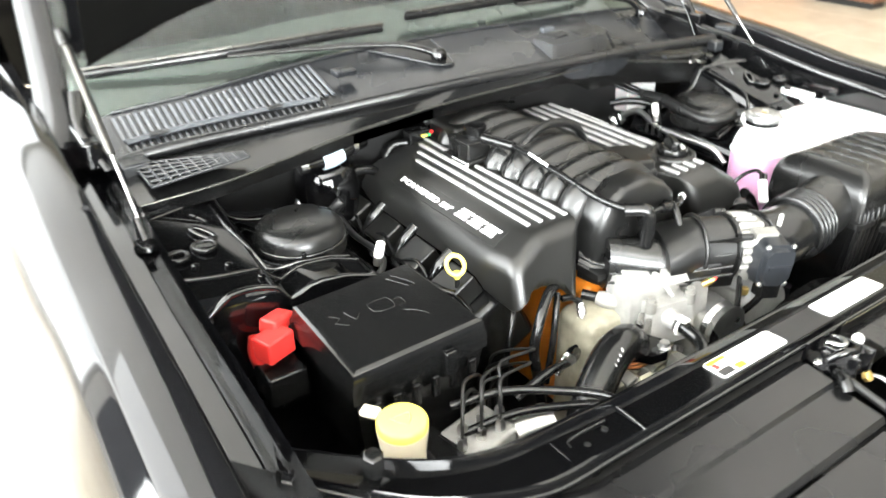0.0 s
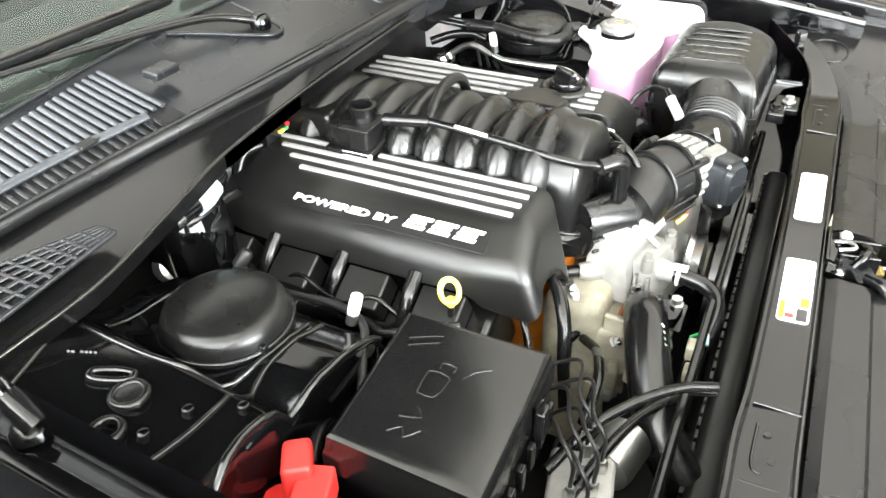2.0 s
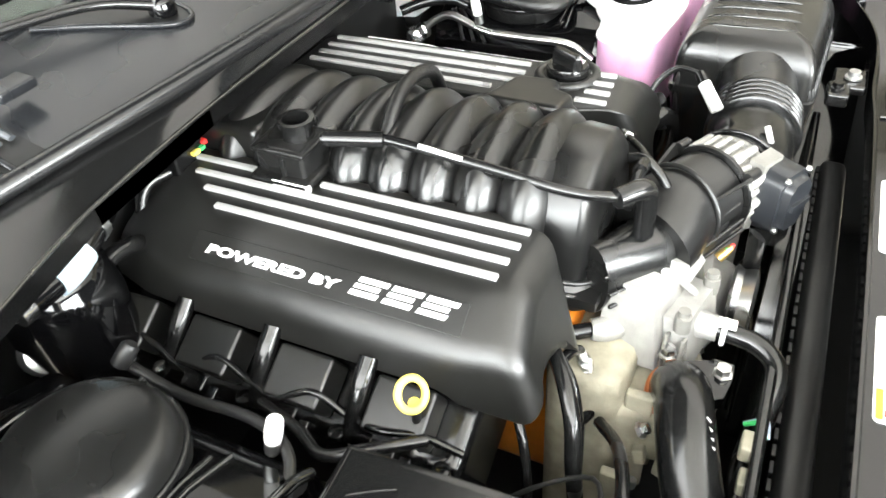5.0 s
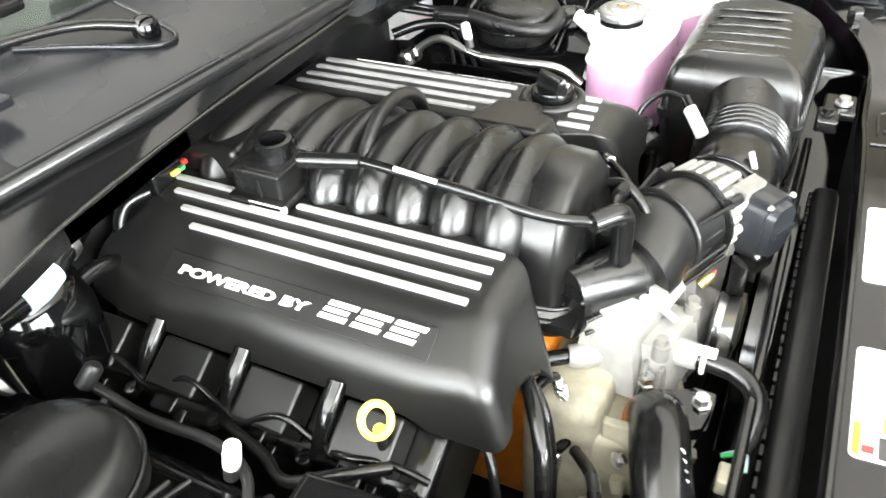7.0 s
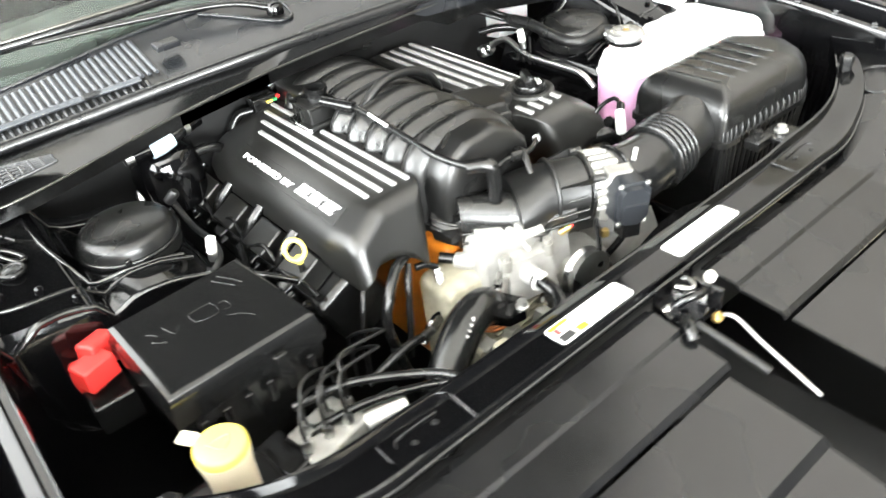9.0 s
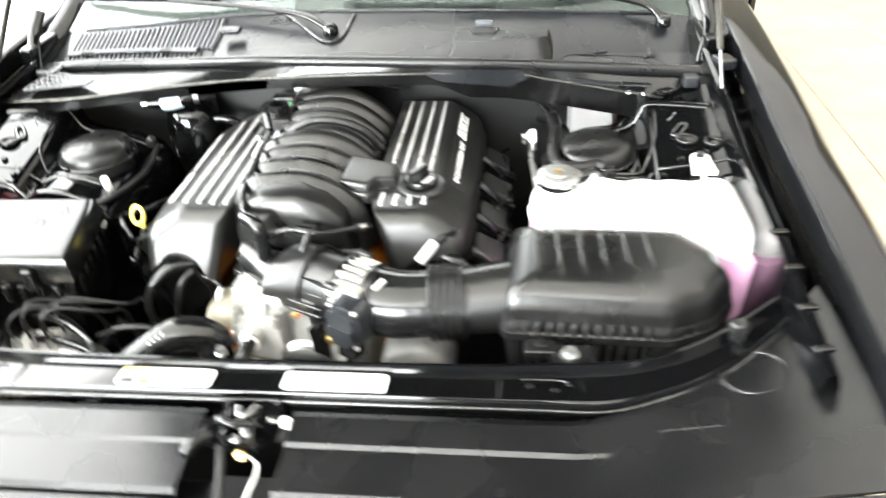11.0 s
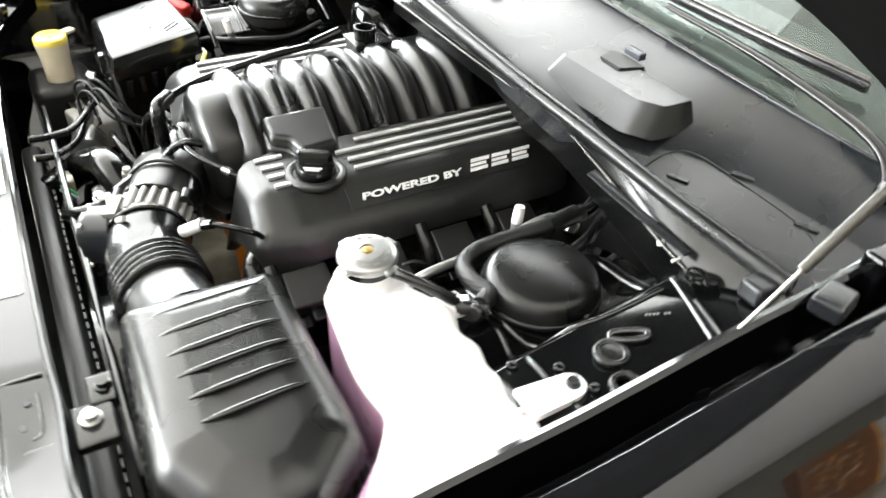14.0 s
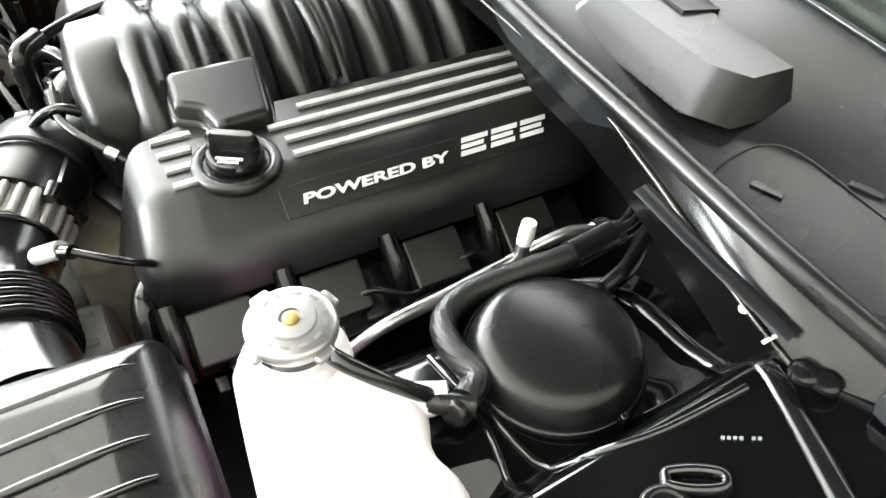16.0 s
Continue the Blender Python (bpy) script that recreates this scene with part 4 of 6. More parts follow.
def cover(s):
    X = lambda u: ENG + s * u  # noqa: E731
    who = "passenger" if s < 0 else "driver"
    th = thing("engine_cover", (X(0.2), 0.55, 0.79), "textured black coil cover with silver stripes and raised lettering", "engine cover", "coil covers")
    if s < 0:
        rear = [(0.66, 0.226, 0.286, 0.298), (0.73, 0.185, 0.276, 0.294), (0.785, 0.145, 0.25, 0.28)]
    else:
        rear = [(0.70, 0.226, 0.286, 0.298), (0.76, 0.224, 0.285, 0.297), (0.785, 0.222, 0.28, 0.292)]

    def section(w, a, b, c, d=0.0):
        """The outline across the cover, drawn in by d; w is 1 at the front, where it reaches lower, and 0 along its length."""
        low_in, low_out = 0.80 - 0.05 * w, 0.80 - 0.03 * w
        top = [(0.115 + 0.042 * w, low_in), (0.114 + 0.012 * w, 0.878), (a, 0.878), (b, 0.8415), (c - 0.006 * w, low_out)]
        top = offset_poly(top, d)
        radii = [max(0.0015, r - 0.6 * d) for r in (0.003, 0.005, 0.013, 0.02, 0.004)]
        foot, heel = top[-1], top[0]
        arch = [foot.lerp(heel, q / 6) for q in range(1, 6)]
        out = rounded([(p.x, p.y, r) for p, r in zip(top, radii)] + [(p.x, p.y, 0.001) for p in arch], 6)
        lift = [0.0] * 30 + [0.03 * w * math.sin(math.pi * q / 6) ** 0.7 for q in range(1, 6) for k in range(6)]
        return [Vector((p.x, p.y + h)) for p, h in zip(out, lift)]

    rings = []
    soft = 0.023
    for q in range(7):
        a = math.pi / 2 * q / 6
        ring = section(1.0, 0.216, 0.279, 0.29, soft * (1 - math.sin(a)))
        rings.append([(X(v.x), 0.311 - (0.878 - v.y) * 0.36 + soft * (1 - math.cos(a)), v.y) for v in ring])
    for y, w in ((0.352, 0.55), (0.362, 0.25), (0.372, 0.06), (0.385, 0.0)):
        rings.append([(X(v.x), y, v.y) for v in section(w, 0.224, 0.285, 0.297)])
    for y, a, b, c in rear:
        rings.append([(X(v.x), y, v.y) for v in section(0.0, a, b, c)])
    rings.append([(X(v.x), rear[-1][0] + 0.014, v.y) for v in section(0.0, *rear[-1][1:], 0.006)])
    rings.append([(X(v.x), rear[-1][0] + 0.02, v.y) for v in section(0.0, *rear[-1][1:], 0.016)])
    part("shell", loft(rings), M_COVER, th, smooth=30)
    ends = {-1: (0.768, 0.742, 0.71, 0.676), 1: (0.777, 0.776, 0.775, 0.774)}[s]
    for i, u in enumerate((0.137, 0.1615, 0.186, 0.2105)):
        y0, y1 = 0.337 + 0.002 * i, ends[i]
        if s < 0:
            spans = [(y0, 0.585), (0.675, y1)] if i == 0 else [(y0, y1)]
        else:
            spans = [(y0, 0.378), (0.462 if i else 0.492, y1)]
            if i == 1:
                spans = [(y0, 0.372), (0.452, y1)]
        for a, b in spans:
            part("stripe", box((X(u), (a + b) / 2, 0.8795), (0.0079, b - a, 0.005), 0.0012), M_SILVER, th, "silver stripe")
    # lettering on the sloping face
    slope = Vector((-s * 0.060, 0, 0.038)).normalized()
    foot = lambda y: Vector((X(0.2605), y, 0.8567)) + Vector((s * 0.535, 0, 0.845)) * 0.0004  # noqa: E731
    along_y = Vector((0, s, 0))
    start = {-1: 0.656, 1: 0.452}[s]
    plate = basis(foot(start) + along_y * 0.14 + slope * 0.006, along_y, slope)
    own = box((0, 0, 0), (0.318, 0.033, 0.0016), 0.0006)
    own.transform(plate)
    part("badge_plate", own, M_COVER, th)
    word = letters("POWERED BY", 0.02, Matrix.Identity(4), 0.001, 0.15)
    lo = min(v.co.x for v in word.verts)
    hi = max(v.co.x for v in word.verts)
    tall = max(v.co.y for v in word.verts)
    word.transform(Matrix.Diagonal((0.165 / (hi - lo), 0.0103 / tall, 1, 1)) @ Matrix.Translation((-lo, 0, 0)))
    word.transform(basis(foot(start) + Vector((s * 0.535, 0, 0.845)) * 0.0016, along_y, slope))
    part("lettering", word, M_LETTER, th, "raised silver lettering", smooth=0)
    for k in range(3):
        x = 0.176 + 0.037 * k
        for y0, h, w in ((0.0, 0.0052, 0.030), (0.0075, 0.0045, 0.027), (0.0142, 0.0052, 0.032)):
            sh = 0.45
            quad = [(x + sh * y0, y0), (x + w + sh * y0, y0), (x + w + sh * (y0 + h), y0 + h), (x + sh * (y0 + h), y0 + h)]
            logo = prism(quad, -0.001, 0.0012, 0.0)
            logo.transform(basis(foot(start) + Vector((s * 0.535, 0, 0.845)) * 0.0016, along_y, slope))
            part("emblem_bar", logo, M_LETTER, th, "slanted silver emblem bar", smooth=0)
    return th


for s in (-1, 1):
    cover(s)
    head = thing("cylinder_head", (ENG + s * 0.27, 0.53, 0.6), "black valve cover with ignition coils along it", "valve cover", "valve covers")
    part("rocker_cover", box((ENG + s * 0.265, 0.56, 0.70), (0.11, 0.45, 0.13), 0.015, (0, s * 28, 0)), M_PLASTIC, head)
    y1 = 0.400 if s < 0 else 0.345
    for k in range(4):
        y = y1 + 0.113 * k
        X = lambda u: ENG + s * u  # noqa: E731
        part("coil", box((X(0.314), y, 0.772), (0.055, 0.064, 0.042), 0.004, (0, s * 30, 0)), M_COVER, head, "ignition coil")
        yt = y + 0.045 if s < 0 else y - 0.045
        part("coil_tab", tube([(X(0.292), yt, 0.812), (X(0.318), yt, 0.79), (X(0.34), yt, 0.755)], 0.0105, 12), M_PLASTIC, head)
        part("coil_clip", box((X(0.338), y + 0.008, 0.735), (0.024, 0.03, 0.055), 0.003, (0, s * 22, 0)), M_PLASTIC, head)
        part("coil_clip", box((X(0.345), y - 0.018, 0.728), (0.016, 0.012, 0.06), 0.002, (0, s * 22, 0)), M_PLASTIC, head)
        part("coil_bolt", lathe((X(0.345), y - 0.052, 0.745), [(0.009, 0), (0.009, 0.008), (0.005, 0.01)], 10), M_STEEL if k == 3 else M_PLASTIC, head)
    part("coil_harness", tube([(ENG + s * (0.338 + 0.008 * math.sin(50 * y)), y, 0.776 - 0.01 * math.sin(60 * y)) for y in np.linspace(0.33, 0.77, 12)], 0.004, 8), M_RUBBER, head)

oil = thing("oil_filler_cap", (0.194, 0.407, 0.88), "black oil filler cap with a raised grip", "oil cap")
part("ring", torus((0.194, 0.407, 0.8785), 0.038, 0.0068, a_n=40), M_COVER, oil)
part("well", lathe((0.194, 0.407, 0.868), [(0.036, 0), (0.036, 0.0128)], 32), M_DARK, oil)
part("cap", lathe((0.194, 0.407, 0.874), [(0.026, 0), (0.0285, 0.004), (0.0285, 0.016), (0.0265, 0.0205), (0.006, 0.0212)], 36), M_PLASTIC, oil)
grip = loft([[(0.0, -0.027, 0.0), (0.010, -0.02, 0.0), (0.010, 0.02, 0.0), (0.0, 0.027, 0.0), (-0.010, 0.02, 0.0), (-0.010, -0.02, 0.0)],
             [(0.0, -0.026, 0.016), (0.007, -0.02, 0.016), (0.007, 0.02, 0.016), (0.0, 0.026, 0.016), (-0.007, 0.02, 0.016), (-0.007, -0.02, 0.016)],
             [(0.0, -0.022, 0.021), (0.004, -0.017, 0.021), (0.004, 0.017, 0.021), (0.0, 0.022, 0.021), (-0.004, 0.017, 0.021), (-0.004, -0.017, 0.021)]])
round_edges(grip, 0.0015, 2)
grip.transform(Matrix.Translation((0.190, 0.407, 0.893)) @ Matrix.Rotation(radians(-30), 4, "Z"))
part("grip", grip, M_PLASTIC, oil)
for k in range(2):
    mark = box((0.0125 + 0.005 * k, 0.0, 0.0), (0.0028, 0.026 - 0.006 * k, 0.0014), 0.0)
    mark.transform(Matrix.Translation((0.194, 0.405, 0.8955)) @ Matrix.Rotation(radians(-30), 4, "Z"))
    part("print", mark, M_LETTER, oil, smooth=0)

# ---- intake ----
intake = thing("intake_manifold", (0, 0.5, 0.78), "black moulded intake manifold with eight arched runners", "intake manifold")
ARCH = [(-0.112, 0.765), (-0.112, 0.83), (-0.104, 0.873), (-0.075, 0.895), (-0.02, 0.902), (0.02, 0.893), (0.055, 0.868), (0.08, 0.835), (0.088, 0.78)]
for k in range(8):
    y = 0.361 + 0.0525 * k
    part("runner", tube([(x, y, z + 0.005) for x, z in ARCH], 0.0268, 28, 5, flat=0.9, square=0.72), M_INTAKE, intake, smooth=60)
part("core", box((-0.015, 0.545, 0.81), (0.17, 0.46, 0.13), 0.02), M_INTAKE, intake)
front = []
for y, gx, gz in ((0.283, 0.6, 0.55), (0.290, 0.85, 0.85), (0.30, 0.97, 0.97), (0.332, 1.0, 1.0), (0.345, 0.95, 0.96)):
    pts = [(-0.115, 0.765), (-0.118, 0.85), (-0.10, 0.898), (-0.06, 0.922), (0.0, 0.925), (0.045, 0.905), (0.075, 0.875), (0.09, 0.80), (0.06, 0.765)]
    front.append([(-0.01 + (x + 0.01) * gx, y, 0.84 + (z - 0.84) * gz) for x, z in pts])
part("plenum", round_edges(loft(front), 0.006, 2, 20), M_INTAKE, intake, smooth=50)
part("plenum_flange", prism([(-0.125, 0.27), (0.05, 0.262), (0.11, 0.29), (0.10, 0.36), (-0.125, 0.36)], 0.775, 0.787, 0.004), M_INTAKE, intake)
part("rear_block", box((-0.06, 0.735, 0.89), (0.12, 0.10, 0.05), 0.01), M_INTAKE, intake)
part("breather_hose", braid([(-0.10, 0.525, 0.85), (-0.095, 0.53, 0.90), (-0.04, 0.535, 0.942), (0.02, 0.54, 0.943), (0.07, 0.545, 0.92), (0.10, 0.55, 0.88)], 0.0085), M_BRAID, intake, "braided black hose over the runners")
SENS = [(0.052, 0.371), (0.108, 0.368), (0.122, 0.394), (0.154, 0.402), (0.150, 0.464), (0.053, 0.479)]
part("sensor_cover", pillow(SENS, [(-0.003, 0.868), (-0.003, 0.882), (-0.001, 0.885), (0.0, 0.8865), (0.0022, 0.887), (0.003, 0.896), (0.0045, 0.9005), (0.0075, 0.903), (0.012, 0.9035)], 0.009, 6, lambda x, y, z: z - 0.14 * (x - 0.085)), M_INTAKE, intake, "flat rectangular sensor cover", smooth=50)

pcv = thing("breather_valve", (-0.155, 0.62, 0.88), "black square breather housing with an open round socket", "breather valve")
part("housing", box((-0.124, 0.63, 0.902), (0.056, 0.064, 0.04), 0.005), M_INTAKE, pcv)
part("rim", box((-0.124, 0.63, 0.918), (0.062, 0.07, 0.006), 0.002), M_INTAKE, pcv)
part("side_rib", box((-0.153, 0.625, 0.896), (0.004, 0.006, 0.03), 0.001), M_INTAKE, pcv)
part("skirt", box((-0.128, 0.628, 0.884), (0.07, 0.078, 0.01), 0.003), M_INTAKE, pcv)
part("socket", lathe((-0.118, 0.622, 0.918), [(0.019, 0), (0.019, 0.018), (0.0215, 0.019), (0.0215, 0.026), (0.0155, 0.026), (0.0145, 0.008), (0.003, 0.007)], 12), M_PLASTIC, pcv)
part("tag", box((-0.1605, 0.612, 0.884), (0.005, 0.05, 0.008), 0.001), M_LETTER, pcv, "pale printed tag")
line = thing("breather_line", (-0.1, 0.45, 0.93), "black corrugated-end vacuum line along the manifold", "vacuum line")
part("pipe", tube([(-0.133, 0.58, 0.935), (-0.118, 0.545, 0.936), (-0.107, 0.516, 0.931), (-0.105, 0.45, 0.925), (-0.102, 0.38, 0.916), (-0.098, 0.32, 0.906), (-0.082, 0.275, 0.898), (-0.06, 0.25, 0.895)], 0.006, 10), M_RUBBER, line)
part("sleeve", tube([(-0.132, 0.578, 0.935), (-0.108, 0.518, 0.931)], 0.0095, 10), M_RUBBER, line)
part("elbow", tube([(-0.082, 0.268, 0.897), (-0.055, 0.246, 0.896), (-0.05, 0.243, 0.872), (-0.05, 0.243, 0.835)], 0.0115, 12), M_RUBBER, line)
part("print", tube([(-0.1085, 0.475, 0.9325), (-0.109, 0.425, 0.927)], 0.0028, 6), M_LETTER, line)

# ---- throttle body, duct, air box ----
D_TB = Vector((0.085, -0.04, -0.005)).normalized()
S_TB = D_TB.cross(Vector((0, 0, 1))).normalized()
U_TB = S_TB.cross(D_TB).normalized()
TB = Vector((0.095, 0.197, 0.806))


def round_throat(c, rx, rz, n=28):
    """A ring across the inlet's axis, rx wide and rz high."""
    return [c + S_TB * (rx * math.cos(a)) + U_TB * (rz * math.sin(a)) for a in (2 * math.pi * k / n for k in range(n))]


throat = [round_throat(TB + D_TB * d - Vector((0, 0, drop)), rx, rz) for d, drop, rx, rz in (
    (-0.005, 0.0, 0.0515, 0.0515), (-0.03, 0.0, 0.051, 0.051), (-0.055, 0.001, 0.052, 0.0515), (-0.075, 0.004, 0.056, 0.053), (-0.10, 0.010, 0.064, 0.052), (-0.125, 0.014, 0.068, 0.046))]
part("elbow", loft(throat), M_INTAKE, intake, "curved inlet elbow", smooth=60)
scoop = []
for k in range(9):
    t = k / 8
    c = Vector((-0.098, 0.285, 0.795)).lerp(TB + D_TB * -0.03 - Vector((0, 0, 0.022)), t) + Vector((0.0, -0.012 * math.sin(math.pi * t), 0))
    scoop.append(round_throat(c, 0.026 + 0.03 * t, 0.046 - 0.006 * t, 24))
part("scoop", loft(scoop), M_INTAKE, intake, "flared lower half of the inlet elbow", smooth=60)
collar = [TB + D_TB * -0.058 + S_TB * (0.0545 * math.cos(a)) + U_TB * (0.0545 * math.sin(a)) for a in np.linspace(-0.5, math.pi + 0.9, 26)]
part("elbow_rib", tube(collar, 0.0032, 10, 1), M_INTAKE, intake)
for off, z0, z1 in ((0.050, 0.812, 0.818), (0.058, 0.792, 0.800), (0.060, 0.776, 0.786)):
    a0, a1 = Vector((-0.10, 0.285, z0)) + S_TB * (off - 0.03), TB + D_TB * -0.012 + S_TB * off
    a1.z = z1
    part("elbow_rib", tube([a0, a0.lerp(a1, 0.5) + S_TB * 0.006 + Vector((0, 0, -0.004)), a1], 0.0026, 8, 6), M_INTAKE, intake)
for side in (-1, 1):
    web = TB + D_TB * -0.004 + S_TB * (0.047 * side) + U_TB * 0.032
    tri = [web, web + D_TB * -0.05 - S_TB * (0.004 * side), web + U_TB * 0.012 + S_TB * (0.006 * side)]
    own = loft([[p - S_TB * 0.002 for p in tri], [p + S_TB * 0.002 for p in tri]])
    part("elbow_gusset", own, M_INTAKE, intake, smooth=0)
    part("elbow_gusset", tube([web + U_TB * 0.008, web + U_TB * 0.008 + D_TB * 0.02], 0.0065, 12), M_INTAKE, intake)
LIPS = [(-0.128, 0.315, 0.79), (-0.112, 0.285, 0.782), (-0.075, 0.255, 0.776), (-0.03, 0.222, 0.772), (0.03, 0.187, 0.772), (0.078, 0.156, 0.776)]
part("elbow_lip", tube(LIPS, 0.0042, 10, flat=0.8), M_INTAKE, intake)
part("elbow_lip", tube([(x + 0.006, y + 0.006, z + 0.012) for x, y, z in LIPS], 0.003, 10), M_INTAKE, intake)
part("elbow_skirt", sheet([[(x + 0.012, y + 0.012, z + 0.018) for x, y, z in smooth_path(LIPS, 4)], [tuple(p) for p in smooth_path(LIPS, 4)], [(x + 0.006, y + 0.006, z - 0.026) for x, y, z in smooth_path(LIPS, 4)]], 0.003), M_INTAKE, intake, smooth=40)

tb = thing("throttle_body", (0.13, 0.175, 0.8), "cast aluminium throttle body with a black actuator housing", "throttle body")
part("barrel", lathe(TB, [(0.05, 0.002), (0.0505, 0.044)], 32, D_TB), M_CAST, tb)
part("flange", lathe(TB + D_TB * -0.004, [(0.05, 0), (0.0575, 0.001), (0.0575, 0.006), (0.05, 0.007)], 36, D_TB), M_INTAKE, tb)
part("flange", lathe(TB + D_TB * 0.04, [(0.05, 0), (0.0545, 0.001), (0.0545, 0.008), (0.05, 0.009)], 36, D_TB), M_CAST, tb)
for k in range(14):
    a = math.radians(-15 + 210 * k / 13)
    c = TB + (S_TB * math.cos(a) + U_TB * math.sin(a)) * 0.0525
    big = k % 4 == 1
    part("lug", tube([c + D_TB * 0.004, c + D_TB * 0.008, c + D_TB * (0.044 if big else 0.038), c + D_TB * (0.047 if big else 0.041)], [0.004, 0.0066, 0.0062, 0.0035] if big else [0.003, 0.0044, 0.0042, 0.0025], 10, 3), M_ALU, tb, "bright ribbed casting lug" if k == 0 else "")
part("mount_boss", tube([TB + S_TB * 0.046 + U_TB * 0.03, TB + S_TB * 0.046 + U_TB * 0.03 + D_TB * 0.03], 0.009, 12), M_ALU, tb)
ACT = Matrix.Translation(Vector((0.112, 0.118, 0.806))) @ Matrix((D_TB, -S_TB, U_TB)).transposed().to_4x4()


def on_actuator(name, poly, y0, y1, mat, bevel=0.003):
    """A plate of the actuator, its outline in the plane facing outward."""
    own = loft([[(x, y0, z) for x, z in poly], [(x * 0.94, y1, z * 0.94) for x, z in poly]])
    round_edges(own, bevel, 2)
    own.transform(ACT)
    return part(name, own, mat, tb)


HEX = [(-0.03, -0.026), (-0.018, -0.043), (0.014, -0.045), (0.032, -0.028), (0.034, 0.022), (0.018, 0.04), (-0.016, 0.04), (-0.03, 0.026)]
on_actuator("actuator", HEX, 0.02, -0.014, M_ACT, 0.004)
on_actuator("actuator_cover", [(x * 0.78, z * 0.8) for x, z in HEX], -0.012, -0.024, M_ACT, 0.004)
on_actuator("actuator_ridge", [(-0.018, -0.004), (0.022, -0.004), (0.022, 0.004), (-0.018, 0.004)], -0.022, -0.028, M_ACT, 0.0015)
on_actuator("connector", [(-0.012, -0.066), (0.02, -0.066), (0.02, -0.04), (-0.012, -0.04)], 0.012, -0.016, M_PLASTIC, 0.003)
for z in (-0.034, 0.034):
    for x in (-0.02, 0.024):
        clip = lathe((x, -0.013, z), [(0.0042, 0), (0.0042, 0.004), (0.002, 0.006)], 10, (0, -1, 0))
        clip.transform(ACT)
        part("screw", clip, M_STEEL, tb)
on_actuator("bracket", [(-0.03, 0.03), (0.012, 0.03), (0.012, 0.048), (-0.03, 0.048)], 0.03, 0.012, M_CAST, 0.003)
on_actuator("bracket", [(-0.042, -0.04), (-0.026, -0.046), (-0.024, 0.03), (-0.04, 0.036)], 0.034, 0.012, M_CAST, 0.003)
clip = box((-0.036, -0.004, -0.052), (0.012, 0.01, 0.014), 0.002)
clip.transform(ACT)
part("clip", clip, M_BRASS, tb, "brass coloured clip")
part("lead", tube([ACT @ Vector((0.0, 0.0, -0.066)), ACT @ Vector((-0.008, 0.004, -0.085)), ACT @ Vector((-0.02, 0.012, -0.11))], 0.006, 10), M_RUBBER, tb)

duct = thing("intake_duct", (0.25, 0.165, 0.8), "black rubber bellows duct between throttle and air box", "air duct")
B0, B1 = Vector((0.140, 0.176, 0.803)), Vector((0.335, 0.175, 0.812))
path = [B0, Vector((0.18, 0.164, 0.804)), Vector((0.215, 0.163, 0.806)), Vector((0.235, 0.165, 0.807))]
part("cuff", tube(path, [0.056, 0.054, 0.052, 0.052], 28), M_RUBBER, duct)
prof = []
for k in range(5):
    h = 0.0112 * k
    prof += [(0.0535, h), (0.0585, h + 0.0012), (0.0612, h + 0.0035), (0.0612, h + 0.006), (0.0585, h + 0.0085), (0.0535, h + 0.0098)]
part("bellows", lathe((0.232, 0.165, 0.807), prof, 32, (1, 0.06, 0.04)), M_RUBBER, duct)
part("outlet", tube([Vector((0.284, 0.168, 0.809)), Vector((0.31, 0.171, 0.811)), Vector((0.36, 0.178, 0.815))], [0.052, 0.053, 0.056], 28), M_INTAKE, duct)
for x in (0.148, 0.29):
    part("clamp", torus((x, 0.173 if x < 0.2 else 0.168, 0.805), 0.0555 if x < 0.2 else 0.0535, 0.003, (1, -0.2 if x < 0.2 else 0.06, 0)), M_PLASTIC, duct)
part("clamp_screw", tube([(0.152, 0.14, 0.85), (0.168, 0.148, 0.862)], 0.004, 8), M_PALE, duct)
iat = thing("air_temperature_sensor", (0.225, 0.225, 0.86), "pale grey air temperature sensor plugged into the duct", "sensor")
part("body", tube([(0.212, 0.212, 0.85), (0.236, 0.236, 0.872)], 0.0085, 10), M_PALE, iat)
part("plug", tube([(0.228, 0.228, 0.865), (0.25, 0.245, 0.878)], 0.007, 8), M_PLASTIC, iat)
part("lead", tube([(0.25, 0.245, 0.878), (0.268, 0.275, 0.872), (0.262, 0.30, 0.85), (0.24, 0.31, 0.82)], 0.004, 8), M_RUBBER, iat)

air = thing("air_filter_box", (0.49, 0.2, 0.68), "satin black air filter box with ribbed lid", "air filter box")
PLAN = [(0.346, 0.102), (0.585, 0.092), (0.645, 0.122), (0.686, 0.178), (0.68, 0.235), (0.625, 0.296), (0.350, 0.297)]
cx, cy = 0.485, 0.2


def lid_drop(x, y, z):
    return z - 0.10 * max(0.0, x - 0.55) * min(1.0, max(0.0, (z - 0.80) / 0.06))


LID = [(-0.004, 0.795), (-0.004, 0.806), (0.0, 0.808), (0.002, 0.842), (0.0038, 0.8515), (0.007, 0.8605), (0.0115, 0.8685), (0.0175, 0.8752), (0.025, 0.8803), (0.034, 0.8838), (0.044, 0.8862), (0.055, 0.8878), (0.06, 0.8882)]
lid = pillow(PLAN, LID, 0.016, 6, lid_drop)


def lid_z(x, y):
    d = 1.0
    for p, q in zip(PLAN, PLAN[1:] + PLAN[:1]):
        e = Vector((q[0] - p[0], q[1] - p[1]))
        d = min(d, abs(e.x * (y - p[1]) - e.y * (x - p[0])) / e.length)
    return lid_drop(x, y, float(np.interp(d, [s[0] for s in LID[2:]], [s[1] for s in LID[2:]])))


part("lid", lid, M_AIRBOX, air, smooth=50)
